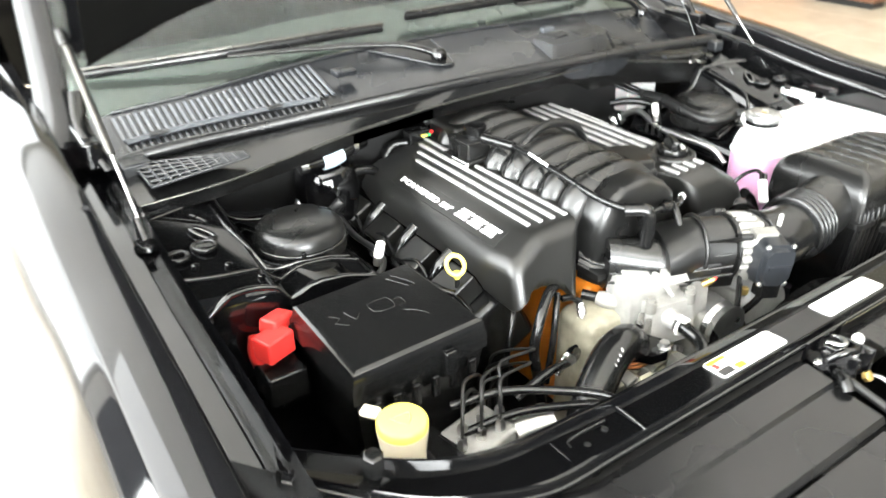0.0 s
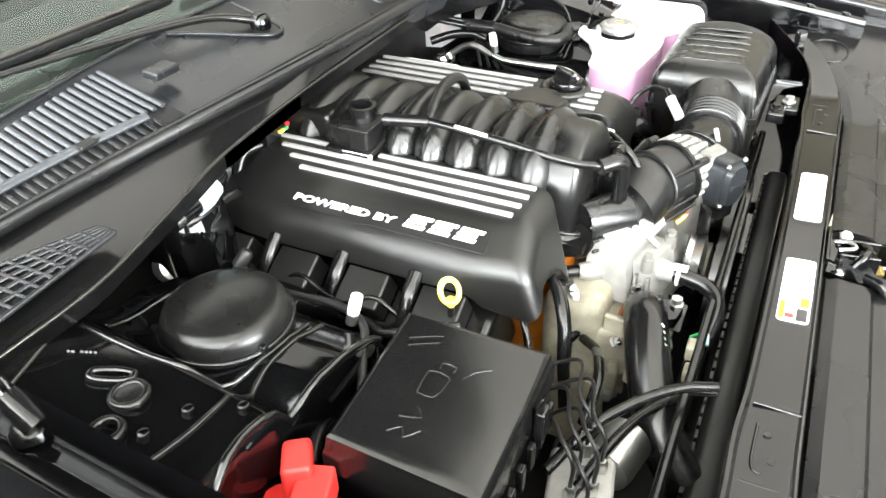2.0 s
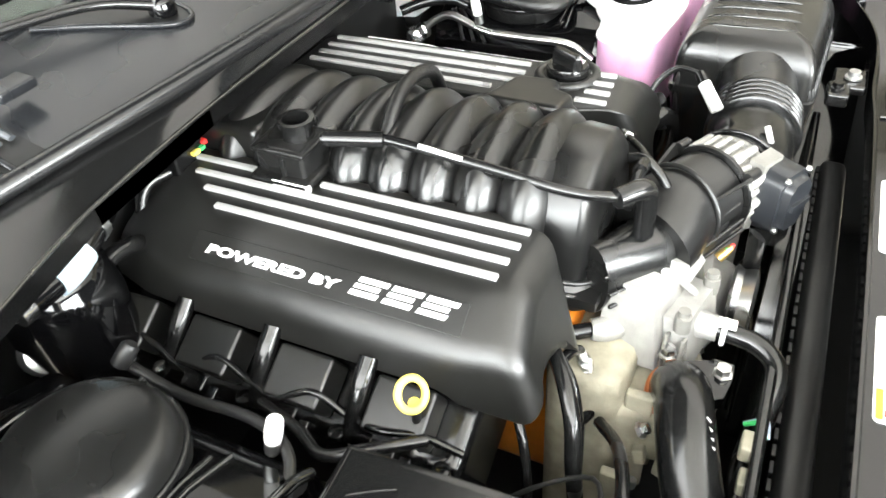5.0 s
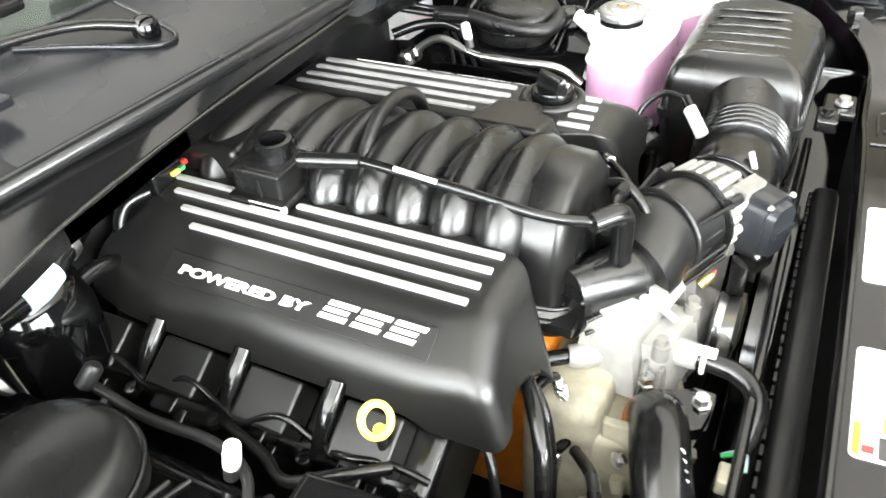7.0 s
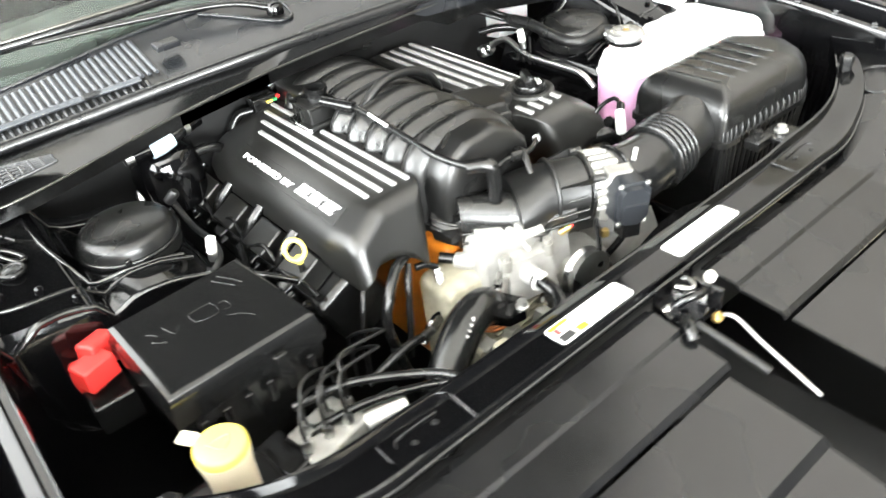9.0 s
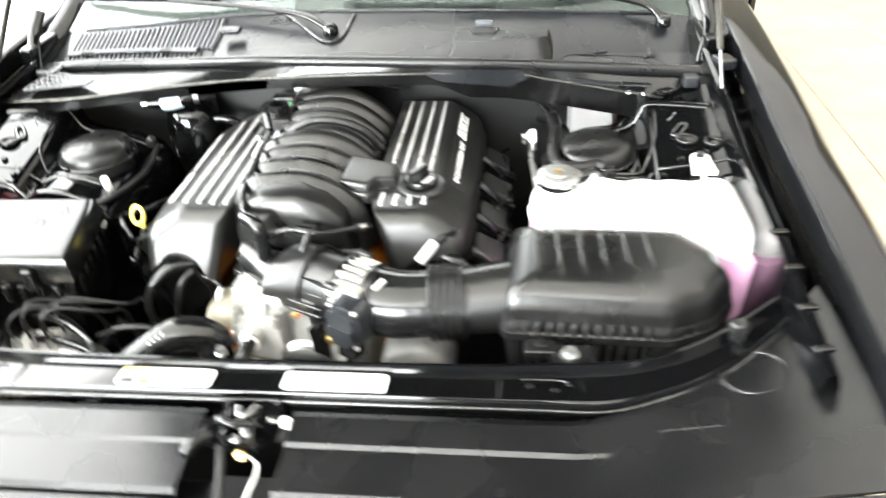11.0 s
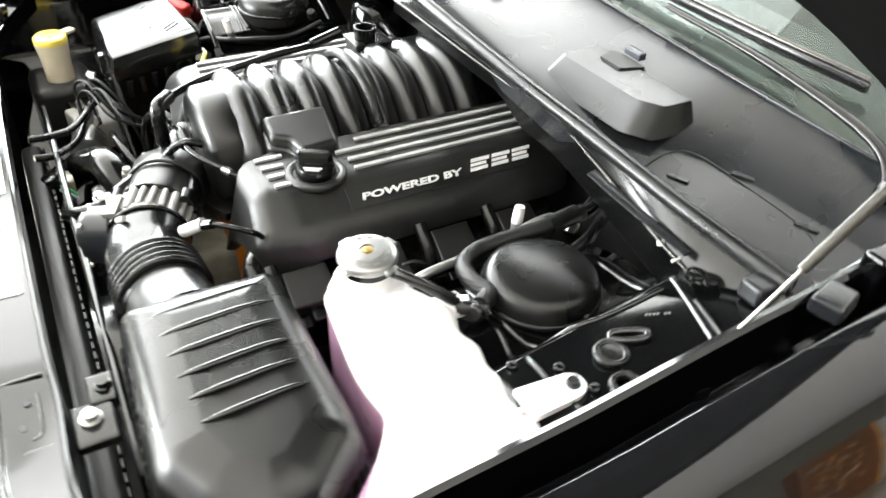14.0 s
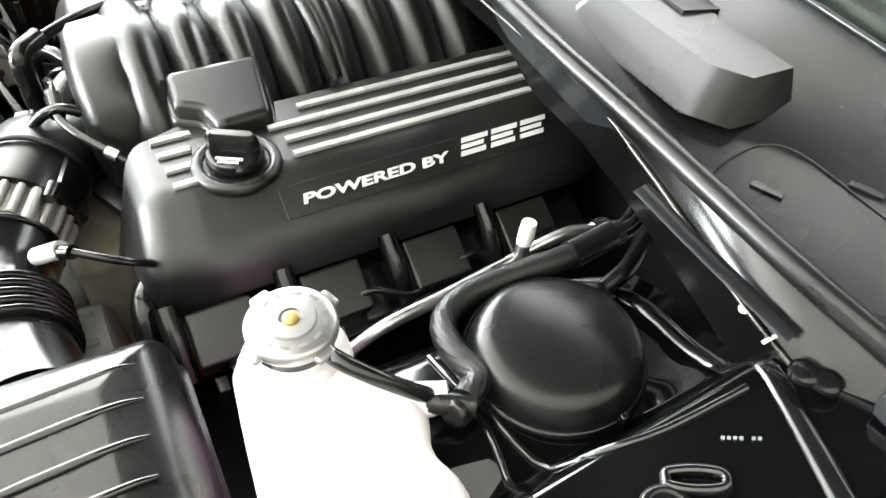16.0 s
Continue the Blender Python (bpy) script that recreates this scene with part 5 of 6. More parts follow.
part("body", pillow(PLAN, [(0.02, 0.62), (0.0, 0.78), (-0.003, 0.794)], 0.024, 6), M_PLASTIC, air)
for k in range(6):
    x = 0.392 + 0.033 * k
    a, b = 0.135 + 0.003 * k, 0.268 - 0.002 * k
    part("lid_rib", tube([(x + 0.006 * (1 - t), a + (b - a) * t, lid_z(x, a + (b - a) * t) - 0.0012) for t in (0, 0.12, 0.3, 0.5, 0.7, 0.88, 1)], [0.0012, 0.0031, 0.0041, 0.0042, 0.0038, 0.0029, 0.0012], 16, flat=0.9), M_RIB, air)
edge = fillet(offset_poly(PLAN, -0.001), 0.024, 6)
lap, run = 0.0, []
for p, q in zip(edge, edge[1:] + edge[:1]):
    n = max(1, round((q - p).length / 0.017))
    run += [p.lerp(q, (k + 0.5) / n) for k in range(n)]
for m in run:
    if m.y > 0.291 or m.x < 0.35:
        continue
    inw = (Vector((cx, cy)) - m).normalized()
    z1 = lid_drop(m.x, 0, 0.828)
    part("wall_rib", tube([(m.x + inw.x * 0.003, m.y + inw.y * 0.003, z1), (m.x, m.y, z1 - 0.012), (m.x + inw.x * 0.002, m.y + inw.y * 0.002, 0.785), (m.x + inw.x * 0.012, m.y + inw.y * 0.012, 0.70)], [0.0008, 0.0036, 0.004, 0.004], 6, 2), M_DARK, air)
part("foot", box((0.40, 0.07, 0.80), (0.045, 0.03, 0.02), 0.004), M_PLASTIC, air)
part("foot_bolt", lathe((0.40, 0.072, 0.808), [(0.010, 0), (0.010, 0.004), (0.007, 0.005), (0.007, 0.011)], 12), M_PLASTIC, air)

# ---- coolant tank ----
tank = thing("coolant_reservoir", (0.56, 0.36, 0.7), "translucent white plastic coolant tank part filled with pink coolant", "coolant tank")
TPLAN = [(0.388, 0.355), (0.405, 0.335), (0.46, 0.327), (0.54, 0.318), (0.575, 0.32), (0.605, 0.326), (0.628, 0.312), (0.66, 0.287), (0.69, 0.262), (0.72, 0.258), (0.742, 0.28), (0.742, 0.33), (0.739, 0.43), (0.718, 0.458), (0.69, 0.459), (0.662, 0.443), (0.63, 0.452), (0.605, 0.446), (0.577, 0.456), (0.547, 0.443), (0.515, 0.46), (0.485, 0.444), (0.452, 0.426), (0.40, 0.425), (0.384, 0.40)]


LPLAN = [(x, y - 0.03 * max(0.0, (x - 0.62) / 0.12) if y < 0.3 else y) for x, y in TPLAN]
part("coolant_level", pillow(LPLAN, [(0.03, 0.66), (0.012, 0.668), (0.002, 0.69), (0.0, 0.76), (0.0, 0.838)], 0.018, 4), M_PINK, tank, "pink coolant showing through the tank wall", smooth=60)
part("upper_shell", pillow(TPLAN, [(0.0, 0.8385), (-0.003, 0.839), (-0.003, 0.844), (0.0005, 0.845), (0.0015, 0.858), (0.005, 0.867), (0.011, 0.874), (0.019, 0.878), (0.026, 0.879)], 0.018, 4), M_TANK, tank, smooth=60)
part("neck", lathe((0.431, 0.381, 0.865), [(0.045, 0.0), (0.042, 0.012), (0.031, 0.018), (0.031, 0.034)], 28), M_TANK, tank)
part("neck_band", lathe((0.431, 0.381, 0.897), [(0.0325, 0), (0.0325, 0.01)], 28), M_PLASTIC, tank)
cap = part("cap", lathe((0.431, 0.381, 0.906), [(0.034, 0), (0.036, 0.003), (0.036, 0.009), (0.032, 0.013), (0.02, 0.0135), (0.019, 0.0155), (0.009, 0.016), (0.0085, 0.0135)], 36), M_CAP, tank, "pale metal pressure cap")
part("cap_rivet", lathe((0.431, 0.381, 0.919), [(0.0062, 0), (0.0062, 0.0025), (0.004, 0.0035)], 16), M_BRASS, cap)
for a in (20, 110, 200, 290):
    part("cap_ear", box((0.431 + 0.035 * math.cos(radians(a)), 0.381 + 0.035 * math.sin(radians(a)), 0.9105), (0.014, 0.018, 0.007), 0.003, (0, 0, a)), M_CAP, cap)
for a in range(0, 360, 30):
    part("cap_print", box((0.431 + 0.026 * math.cos(radians(a)), 0.381 + 0.026 * math.sin(radians(a)), 0.9192), (0.003, 0.007, 0.0012), 0.0, (0, 0, a)), M_STEEL, cap)
tab = [(0.664, 0.436), (0.704, 0.436), (0.7015, 0.488)] + [(0.685 + 0.0165 * math.cos(radians(a)), 0.491 + 0.0165 * math.sin(radians(a))) for a in (10, 40, 65, 90, 115, 140, 170)] + [(0.6685, 0.488)]
part("mounting_tab", prism(tab, 0.884, 0.892, 0.0025, 2), M_TANK, tank)
part("tab_web", box((0.684, 0.442, 0.874), (0.006, 0.03, 0.022), 0.002), M_TANK, tank)
part("tab_bolt", lathe((0.685, 0.494, 0.892), [(0.008, 0), (0.008, 0.002), (0.006, 0.003), (0.006, 0.007)], 10), M_DARK, tank)
part("overflow_hose", tube([(0.455, 0.395, 0.903), (0.478, 0.405, 0.908), (0.497, 0.425, 0.9), (0.507, 0.45, 0.88), (0.508, 0.47, 0.86)], 0.0068, 10), M_RUBBER, tank)
part("outlet_spout", tube([(0.495, 0.438, 0.856), (0.507, 0.462, 0.862), (0.512, 0.476, 0.866)], [0.016, 0.014, 0.011], 12), M_TANK, tank)

# ---- strut domes ----
for s in (-1, 1):
    dome = thing("strut_tower_cap", (s * 0.507, 0.58, 0.82), "round satin black domed cap over the strut mount", "strut cap", "strut caps")
    prof = [(0.0785, 0), (0.08, 0.004), (0.0795, 0.016), (0.0785, 0.028), (0.077, 0.036), (0.0745, 0.0425), (0.0705, 0.0475), (0.065, 0.051), (0.058, 0.0533), (0.045, 0.0556), (0.03, 0.0572), (0.015, 0.058), (0.003, 0.0583)]
    part("dome", lathe((s * 0.509, 0.58, 0.828), [(r * 0.95, h) for r, h in prof], 48), M_DOME, dome, smooth=60)
    part("rim", torus((s * 0.509, 0.58, 0.851), 0.0752, 0.004, a_n=40), M_PLASTIC, dome)
    for a in (250, 10, 130):
        part("rim_tab", box((s * 0.509 + 0.078 * math.cos(radians(a)), 0.58 + 0.078 * math.sin(radians(a)), 0.855), (0.008, 0.008, 0.012), 0.002), M_PLASTIC, dome)

# ---- fuse box and neighbours ----
fuse = thing("fuse_box", (-0.505, 0.3, 0.68), "black plastic fuse box with a moulded lid", "fuse box")
FD, FC, FB, FA = Vector((-0.602, 0.368, 0.866)), Vector((-0.593, 0.228, 0.842)), Vector((-0.407, 0.233, 0.841)), Vector((-0.427, 0.381, 0.862))
mid = (FA + FB + FC + FD) / 4


def fuse_ring(out, drop):
    return [tuple(p + (p - mid) * Vector((1, 1, 0)).length * 0 + Vector(((p - mid).x, (p - mid).y, 0)).normalized() * out - Vector((0, 0, drop))) for p in (FD, FC, FB, FA)]


lid_bm = loft([fuse_ring(0.02, 0.05), fuse_ring(0.02, 0.026), fuse_ring(0.016, 0.02), fuse_ring(0.013, 0.006), fuse_ring(0.0, 0.0)])
part("lid", round_edges(lid_bm, 0.003, 2, 15), M_PLASTIC, fuse)
part("body", round_edges(loft([fuse_ring(-0.01, 0.19), fuse_ring(0.012, 0.06), fuse_ring(0.014, 0.051)]), 0.004, 2), M_PLASTIC, fuse)
for k in range(6):
    p = FC.lerp(FB, (k + 0.5) / 6)
    part("latch_rib", box((p.x, p.y - 0.017, p.z - 0.072), (0.012, 0.008, 0.035), 0.002), M_PLASTIC, fuse)
    q = FB.lerp(FA, (k + 0.5) / 6)
    part("latch_rib", box((q.x + 0.014, q.y, q.z - 0.072), (0.008, 0.012, 0.035), 0.002), M_PLASTIC, fuse)
part("catch", box((FB.x - 0.055, FB.y - 0.022, FB.z - 0.04), (0.02, 0.012, 0.04), 0.003), M_PLASTIC, fuse)


def on_lid(u, v, lift=0.0015):
    return FC.lerp(FB, u).lerp(FD.lerp(FA, u), v) + Vector((0, 0, lift))


for name, path in (
    ("moulded_mark", [(0.42, 0.66), (0.60, 0.66), (0.60, 0.52), (0.54, 0.50), (0.42, 0.54), (0.42, 0.66)]),
    ("moulded_mark", [(0.64, 0.60), (0.69, 0.60), (0.69, 0.50), (0.64, 0.50)]),
    ("moulded_mark", [(0.62, 0.42), (0.70, 0.36), (0.76, 0.26)]),
    ("moulded_mark", [(0.80, 0.92), (0.86, 0.80), (0.90, 0.70)]),
    ("moulded_mark", [(0.74, 0.90), (0.80, 0.78), (0.84, 0.70)]),
    ("moulded_mark", [(0.10, 0.70), (0.16, 0.62), (0.10, 0.58), (0.18, 0.50)]),
    ("moulded_mark", [(0.22, 0.68), (0.26, 0.54), (0.32, 0.60)]),
):
    part(name, tube([on_lid(u, v, 0.0006) for u, v in path], 0.001, 6, 2), M_PLASTIC, fuse)

red = thing("battery_terminal_cover", (-0.64, 0.37, 0.80), "bright red plastic cover over the jump terminal", "terminal cover")
part("hood", box((-0.648, 0.372, 0.815), (0.048, 0.036, 0.036), 0.004, (0, 0, 20)), M_RED, red)
part("hinge_arm", box((-0.632, 0.40, 0.818), (0.05, 0.03, 0.045), 0.006, (0, 12, 35)), M_RED, red)
part("shroud", tube([(-0.655, 0.405, 0.81), (-0.66, 0.40, 0.79), (-0.655, 0.395, 0.76)], 0.018, 10), M_RED, red)
part("base", box((-0.645, 0.37, 0.755), (0.06, 0.06, 0.05), 0.005), M_PLASTIC, red)
part("cable", tube([(-0.62, 0.395, 0.815), (-0.57, 0.42, 0.80), (-0.52, 0.43, 0.77), (-0.46, 0.42, 0.72)], 0.008, 8), M_RUBBER, red)

wash = thing("washer_reservoir", (-0.585, 0.12, 0.75), "cream plastic washer filler neck with a yellow flip cap", "washer tank")
part("neck", lathe((-0.585, 0.133, 0.725), [(0.027, 0), (0.028, 0.05), (0.032, 0.084)], 28), M_CREAM, wash)
part("cap", lathe((-0.585, 0.133, 0.807), [(0.03, 0), (0.0318, 0.003), (0.0318, 0.012), (0.028, 0.016), (0.004, 0.0165)], 32), M_YELLOW, wash, "yellow cap")
part("cap_tab", box((-0.608, 0.170, 0.818), (0.018, 0.024, 0.008), 0.003, (0, 0, 35)), M_CREAM, wash)
part("symbol", tube([(-0.597, 0.139, 0.8238), (-0.585, 0.119, 0.8238), (-0.572, 0.137, 0.8238), (-0.597, 0.139, 0.8238)], 0.0013, 6, 2), M_YELLOW, wash)
part("tank", box((-0.60, 0.13, 0.60), (0.14, 0.12, 0.26), 0.02), M_DARK, wash)

# ---- dipstick, service ports ----
dip = thing("oil_dipstick", (-0.336, 0.378, 0.8), "yellow ring handle of the oil dipstick", "dipstick")
part("ring", torus((-0.336, 0.378, 0.830), 0.0142, 0.0036, (-0.3, -0.86, 0.42), stretch=1.15), M_YELLOW, dip)
part("collar", tube([(-0.334, 0.378, 0.816), (-0.332, 0.379, 0.804)], [0.006, 0.005], 10), M_YELLOW, dip)
part("stem", tube([(-0.332, 0.379, 0.802), (-0.33, 0.38, 0.74), (-0.322, 0.38, 0.66)], 0.005, 8), M_DARK, dip)


def port(at, foot, label):
    ob = thing("service_port", foot, label, "service port", "air conditioning ports")
    a, b = Vector(foot), Vector(at)
    part("stem", tube([a, a.lerp(b, 0.45)], 0.007, 10), M_STEEL, ob)
    part("cap", tube([a.lerp(b, 0.4), a.lerp(b, 0.7), b], [0.0078, 0.008, 0.0072], 14), M_WHITE, ob, "white plastic cap")
    return ob


port((-0.427, 0.453, 0.866), (-0.43, 0.464, 0.824), "white-capped service port standing on a dark pipe")
port((0.389, 0.626, 0.882), (0.392, 0.62, 0.842), "white-capped service port standing on a bright pipe")

acl = thing("air_conditioning_line", (0.42, 0.55, 0.83), "bare aluminium pipe joined to a braided black hose", "pipe")
part("pipe", tube([(0.40, 0.43, 0.80), (0.40, 0.47, 0.822), (0.394, 0.54, 0.826), (0.388, 0.60, 0.83), (0.388, 0.63, 0.838), (0.392, 0.67, 0.85), (0.39, 0.70, 0.84), (0.378, 0.73, 0.815)], 0.0065, 12), M_STEEL, acl)
part("fitting", lathe((0.386, 0.715, 0.825), [(0.012, 0), (0.014, 0.004), (0.014, 0.014), (0.008, 0.018)], 6, (-0.2, 0.8, -0.5)), M_STEEL, acl)
part("fitting", lathe((0.378, 0.735, 0.805), [(0.016, 0), (0.016, 0.012), (0.01, 0.02)], 14), M_STEEL, acl)
part("hose", braid([(0.431, 0.70, 0.877), (0.433, 0.676, 0.878), (0.436, 0.636, 0.876), (0.43, 0.58, 0.87), (0.43, 0.534, 0.866), (0.446, 0.506, 0.864), (0.477, 0.498, 0.866), (0.508, 0.503, 0.868), (0.522, 0.485, 0.868)], 0.0115), M_BRAID, acl, "braided black hose")
part("hose", tube([(0.53, 0.49, 0.868), (0.515, 0.465, 0.866), (0.50, 0.452, 0.862)], 0.0095, 12), M_RUBBER, acl)
for k, (dx, dz) in enumerate(((-0.006, 0.0), (0.003, 0.006), (0.005, -0.005))):
    part("thin_hose", tube([(0.433 + dx * 0.6, 0.685, 0.877 + dz), (0.428 + dx, 0.715, 0.878 + dz), (0.412 + dx * 1.6, 0.748, 0.888 + dz), (0.398 + dx * 2.5, 0.778, 0.90 + dz), (0.385 + dx * 2.5, 0.80, 0.895)], 0.005, 10), M_RUBBER, acl)
part("hose_wrap", tube([(0.43, 0.69, 0.877), (0.436, 0.64, 0.876)], 0.014, 12), M_PLASTIC, acl)
part("hose", tube([(0.405, 0.775, 0.84), (0.43, 0.74, 0.85), (0.455, 0.70, 0.85), (0.46, 0.67, 0.84)], 0.009, 10), M_RUBBER, acl)
part("hose_end", lathe((0.524, 0.482, 0.862), [(0.013, 0), (0.013, 0.012), (0.009, 0.016)], 12, (0.3, -0.8, 0.2)), M_PLASTIC, acl)

acr = thing("refrigerant_pipe", (-0.43, 0.48, 0.82), "dark metal refrigerant pipe beside the strut tower", "pipe")
part("pipe", tube([(-0.52, 0.40, 0.79), (-0.47, 0.425, 0.815), (-0.427, 0.45, 0.825), (-0.41, 0.50, 0.825), (-0.41, 0.58, 0.82), (-0.41, 0.65, 0.84)], 0.0052, 12), M_DARK, acr)
part("fitting", lathe((-0.432, 0.40, 0.80), [(0.013, 0), (0.013, 0.02), (0.009, 0.024)], 12, (0.2, -0.9, 0.2)), M_WHITE, acr)
part("hose", tube([(-0.35, 0.36, 0.79), (-0.385, 0.40, 0.80), (-0.40, 0.44, 0.79), (-0.38, 0.48, 0.78), (-0.36, 0.54, 0.77)], 0.006, 12), M_RUBBER, acr)

# ---- rear corner hoses on the passenger side ----
heat = thing("heater_hoses", (-0.33, 0.72, 0.88), "black heater hoses with a pale blue sleeve", "hose", "heater hoses")
part("hose", tube([(-0.44, 0.704, 0.913), (-0.41, 0.703, 0.914), (-0.383, 0.704, 0.915), (-0.34, 0.715, 0.922), (-0.30, 0.74, 0.918)], 0.0135, 14), M_GLOSS, heat)
part("sleeve", tube([(-0.402, 0.7035, 0.914), (-0.383, 0.704, 0.915), (-0.362, 0.709, 0.918)], 0.0165, 16), M_BLUEGREY, heat, "pale blue printed sleeve")
part("hose_end", tube([(-0.446, 0.704, 0.9125), (-0.432, 0.704, 0.913)], 0.0142, 14), M_STEEL, heat)
part("clamp", tube([(-0.338, 0.716, 0.922), (-0.328, 0.72, 0.922)], 0.0148, 14), M_STEEL, heat)
part("clip", box((-0.345, 0.728, 0.935), (0.01, 0.016, 0.008), 0.002), M_YELLOW, heat)
part("hose", tube([(-0.255, 0.765, 0.83), (-0.28, 0.752, 0.85), (-0.31, 0.752, 0.855), (-0.345, 0.748, 0.845), (-0.364, 0.743, 0.82), (-0.36, 0.735, 0.785), (-0.335, 0.725, 0.75)], 0.0098, 12), M_RUBBER, heat, "grey-black ribbed hose")
part("valve", lathe((-0.41, 0.775, 0.80), [(0.024, 0), (0.026, 0.008), (0.022, 0.024), (0.008, 0.028)], 20, (-0.2, -0.8, 0.5)), M_STEEL, heat, "bright metal valve body")
part("valve", lathe((-0.42, 0.635, 0.85), [(0.009, 0), (0.009, 0.02), (0.006, 0.024)], 14, (0.5, -0.3, 0.6)), M_DARK, heat)
part("canister", lathe((-0.37, 0.765, 0.78), [(0.06, 0), (0.062, 0.06), (0.055, 0.10), (0.03, 0.115)], 28), M_GLOSS, heat, "gloss black vacuum canister")

con = thing("rear_connector", (-0.14, 0.77, 0.87), "black wiring connector with coloured clips behind the engine", "connector")
part("body", box((-0.155, 0.775, 0.885), (0.05, 0.03, 0.03), 0.004), M_PLASTIC, con)
part("clip", box((-0.129, 0.761, 0.892), (0.008, 0.008, 0.006), 0.001), M_RED, con)
part("clip", box((-0.148, 0.757, 0.889), (0.012, 0.006, 0.005), 0.001), M_YELLOW, con)
part("clip", box((-0.137, 0.757, 0.889), (0.008, 0.006, 0.005), 0.001), M_GREEN, con)
part("loom", tube([(-0.17, 0.775, 0.875), (-0.205, 0.79, 0.87), (-0.225, 0.79, 0.84), (-0.23, 0.78, 0.80)], 0.008, 10), M_RUBBER, con)
part("loom", tube([(-0.13, 0.785, 0.90), (-0.08, 0.79, 0.925), (-0.02, 0.79, 0.93), (0.06, 0.79, 0.915), (0.12, 0.80, 0.90)], 0.007, 10), M_RUBBER, con)
part("foil", tube([(-0.13, 0.79, 0.905), (-0.09, 0.785, 0.925), (-0.05, 0.785, 0.932)], 0.009, 10), M_STEEL, con)

# ---- brake fluid tank ----
brk = thing("brake_fluid_reservoir", (0.515, 0.82, 0.80), "white plastic brake fluid reservoir under the cowl", "brake reservoir")
part("tank", prism([(0.475, 0.785), (0.56, 0.775), (0.575, 0.81), (0.56, 0.87), (0.48, 0.88), (0.465, 0.83)], 0.80, 0.868, 0.008), M_TANK, brk)
part("cap", lathe((0.52, 0.79, 0.866), [(0.026, 0), (0.026, 0.018), (0.02, 0.022)], 24), M_WHITE, brk)
part("master_cylinder", tube([(0.515, 0.79, 0.775), (0.515, 0.88, 0.785)], 0.02, 14), M_DARK, brk)
for k in range(3):
    part("brake_pipe", tube([(0.50 + 0.01 * k, 0.735, 0.79), (0.47 + 0.012 * k, 0.71, 0.82), (0.45, 0.69 - 0.015 * k, 0.83), (0.41, 0.66 - 0.02 * k, 0.80)], 0.0035, 8), M_DARK, brk)

# ---- front of the engine ----
block = thing("engine_block", (0, 0.45, 0.5), "orange painted engine block behind the front cover", "engine block")
part("block", box((-0.0, 0.54, 0.60), (0.25, 0.50, 0.30), 0.02), M_ORANGE, block)
part("front_cover", box((-0.03, 0.265, 0.58), (0.30, 0.09, 0.30), 0.02), M_TAN, block, "dusty cast front cover")
for k in range(9):
    random.seed(k)
    part("casting_rib", box((-0.19 + 0.03 * k, 0.215 - 0.01 * (k % 2), 0.60 + 0.03 * ((k * 7) % 4 - 2)), (0.012, 0.03, 0.16), 0.003, (0, 10 * (k % 3 - 1), 0)), M_TAN, block)
for k in range(7):
    part("cover_bolt", lathe((-0.17 + 0.045 * k, 0.205, 0.56 + 0.05 * (k % 3)), [(0.009, 0), (0.009, 0.008), (0.006, 0.012)], 6, (0, -1, 0)), M_STEEL, block)
pump = thing("water_pump_housing", (-0.06, 0.2, 0.7), "bright cast aluminium coolant housing on the engine front", "coolant housing")
def casting(base, top, z0, z1, bevel=0.006, name="housing", mat=None):
    """A cast block between two outlines in plan."""
    return part(name, round_edges(loft([[(x, y, z0) for x, y in base], [(x, y, z1) for x, y in top]]), bevel, 3), mat or M_ALU, pump)


casting([(-0.115, 0.20), (-0.02, 0.178), (0.012, 0.20), (0.01, 0.25), (-0.11, 0.272)], [(-0.108, 0.212), (-0.03, 0.192), (0.0, 0.208), (0.0, 0.246), (-0.104, 0.264)], 0.70, 0.792)
casting([(-0.10, 0.168), (-0.012, 0.15), (-0.004, 0.20), (-0.095, 0.215)], [(-0.092, 0.176), (-0.02, 0.16), (-0.014, 0.196), (-0.09, 0.208)], 0.69, 0.762)
casting([(-0.052, 0.185), (-0.012, 0.176), (-0.004, 0.222), (-0.046, 0.232)], [(-0.048, 0.19), (-0.018, 0.183), (-0.01, 0.218), (-0.043, 0.226)], 0.785, 0.803, 0.004)
casting([(-0.10, 0.222), (-0.062, 0.212), (-0.058, 0.25), (-0.096, 0.258)], [(-0.097, 0.226), (-0.065, 0.217), (-0.062, 0.246), (-0.094, 0.253)], 0.785, 0.7985, 0.003)
casting([(0.0, 0.172), (0.036, 0.165), (0.045, 0.215), (0.005, 0.23)], [(0.004, 0.178), (0.032, 0.172), (0.04, 0.21), (0.008, 0.222)], 0.69, 0.775)
part("web", tube([(-0.057, 0.25, 0.79), (-0.052, 0.21, 0.792), (-0.046, 0.178, 0.766)], 0.0045, 10), M_ALU, pump)
part("web", tube([(-0.10, 0.215, 0.772), (-0.055, 0.205, 0.776), (0.0, 0.19, 0.77)], 0.005, 10), M_CAST, pump)
# dark disc on the pad, painted shade of a small hole
part("hole_shade", lathe((-0.07, 0.238, 0.7985), [(0.0035, 0), (0.0035, 0.0006)], 10), M_DARK, pump)
part("outlet", tube([(-0.06, 0.20, 0.738), (-0.062, 0.17, 0.738), (-0.064, 0.146, 0.738)], [0.017, 0.0165, 0.0145], 16), M_ALU, pump)
part("outlet", tube([(-0.085, 0.235, 0.738), (-0.11, 0.26, 0.74), (-0.118, 0.274, 0.741)], [0.0155, 0.015, 0.012], 16), M_ALU, pump)
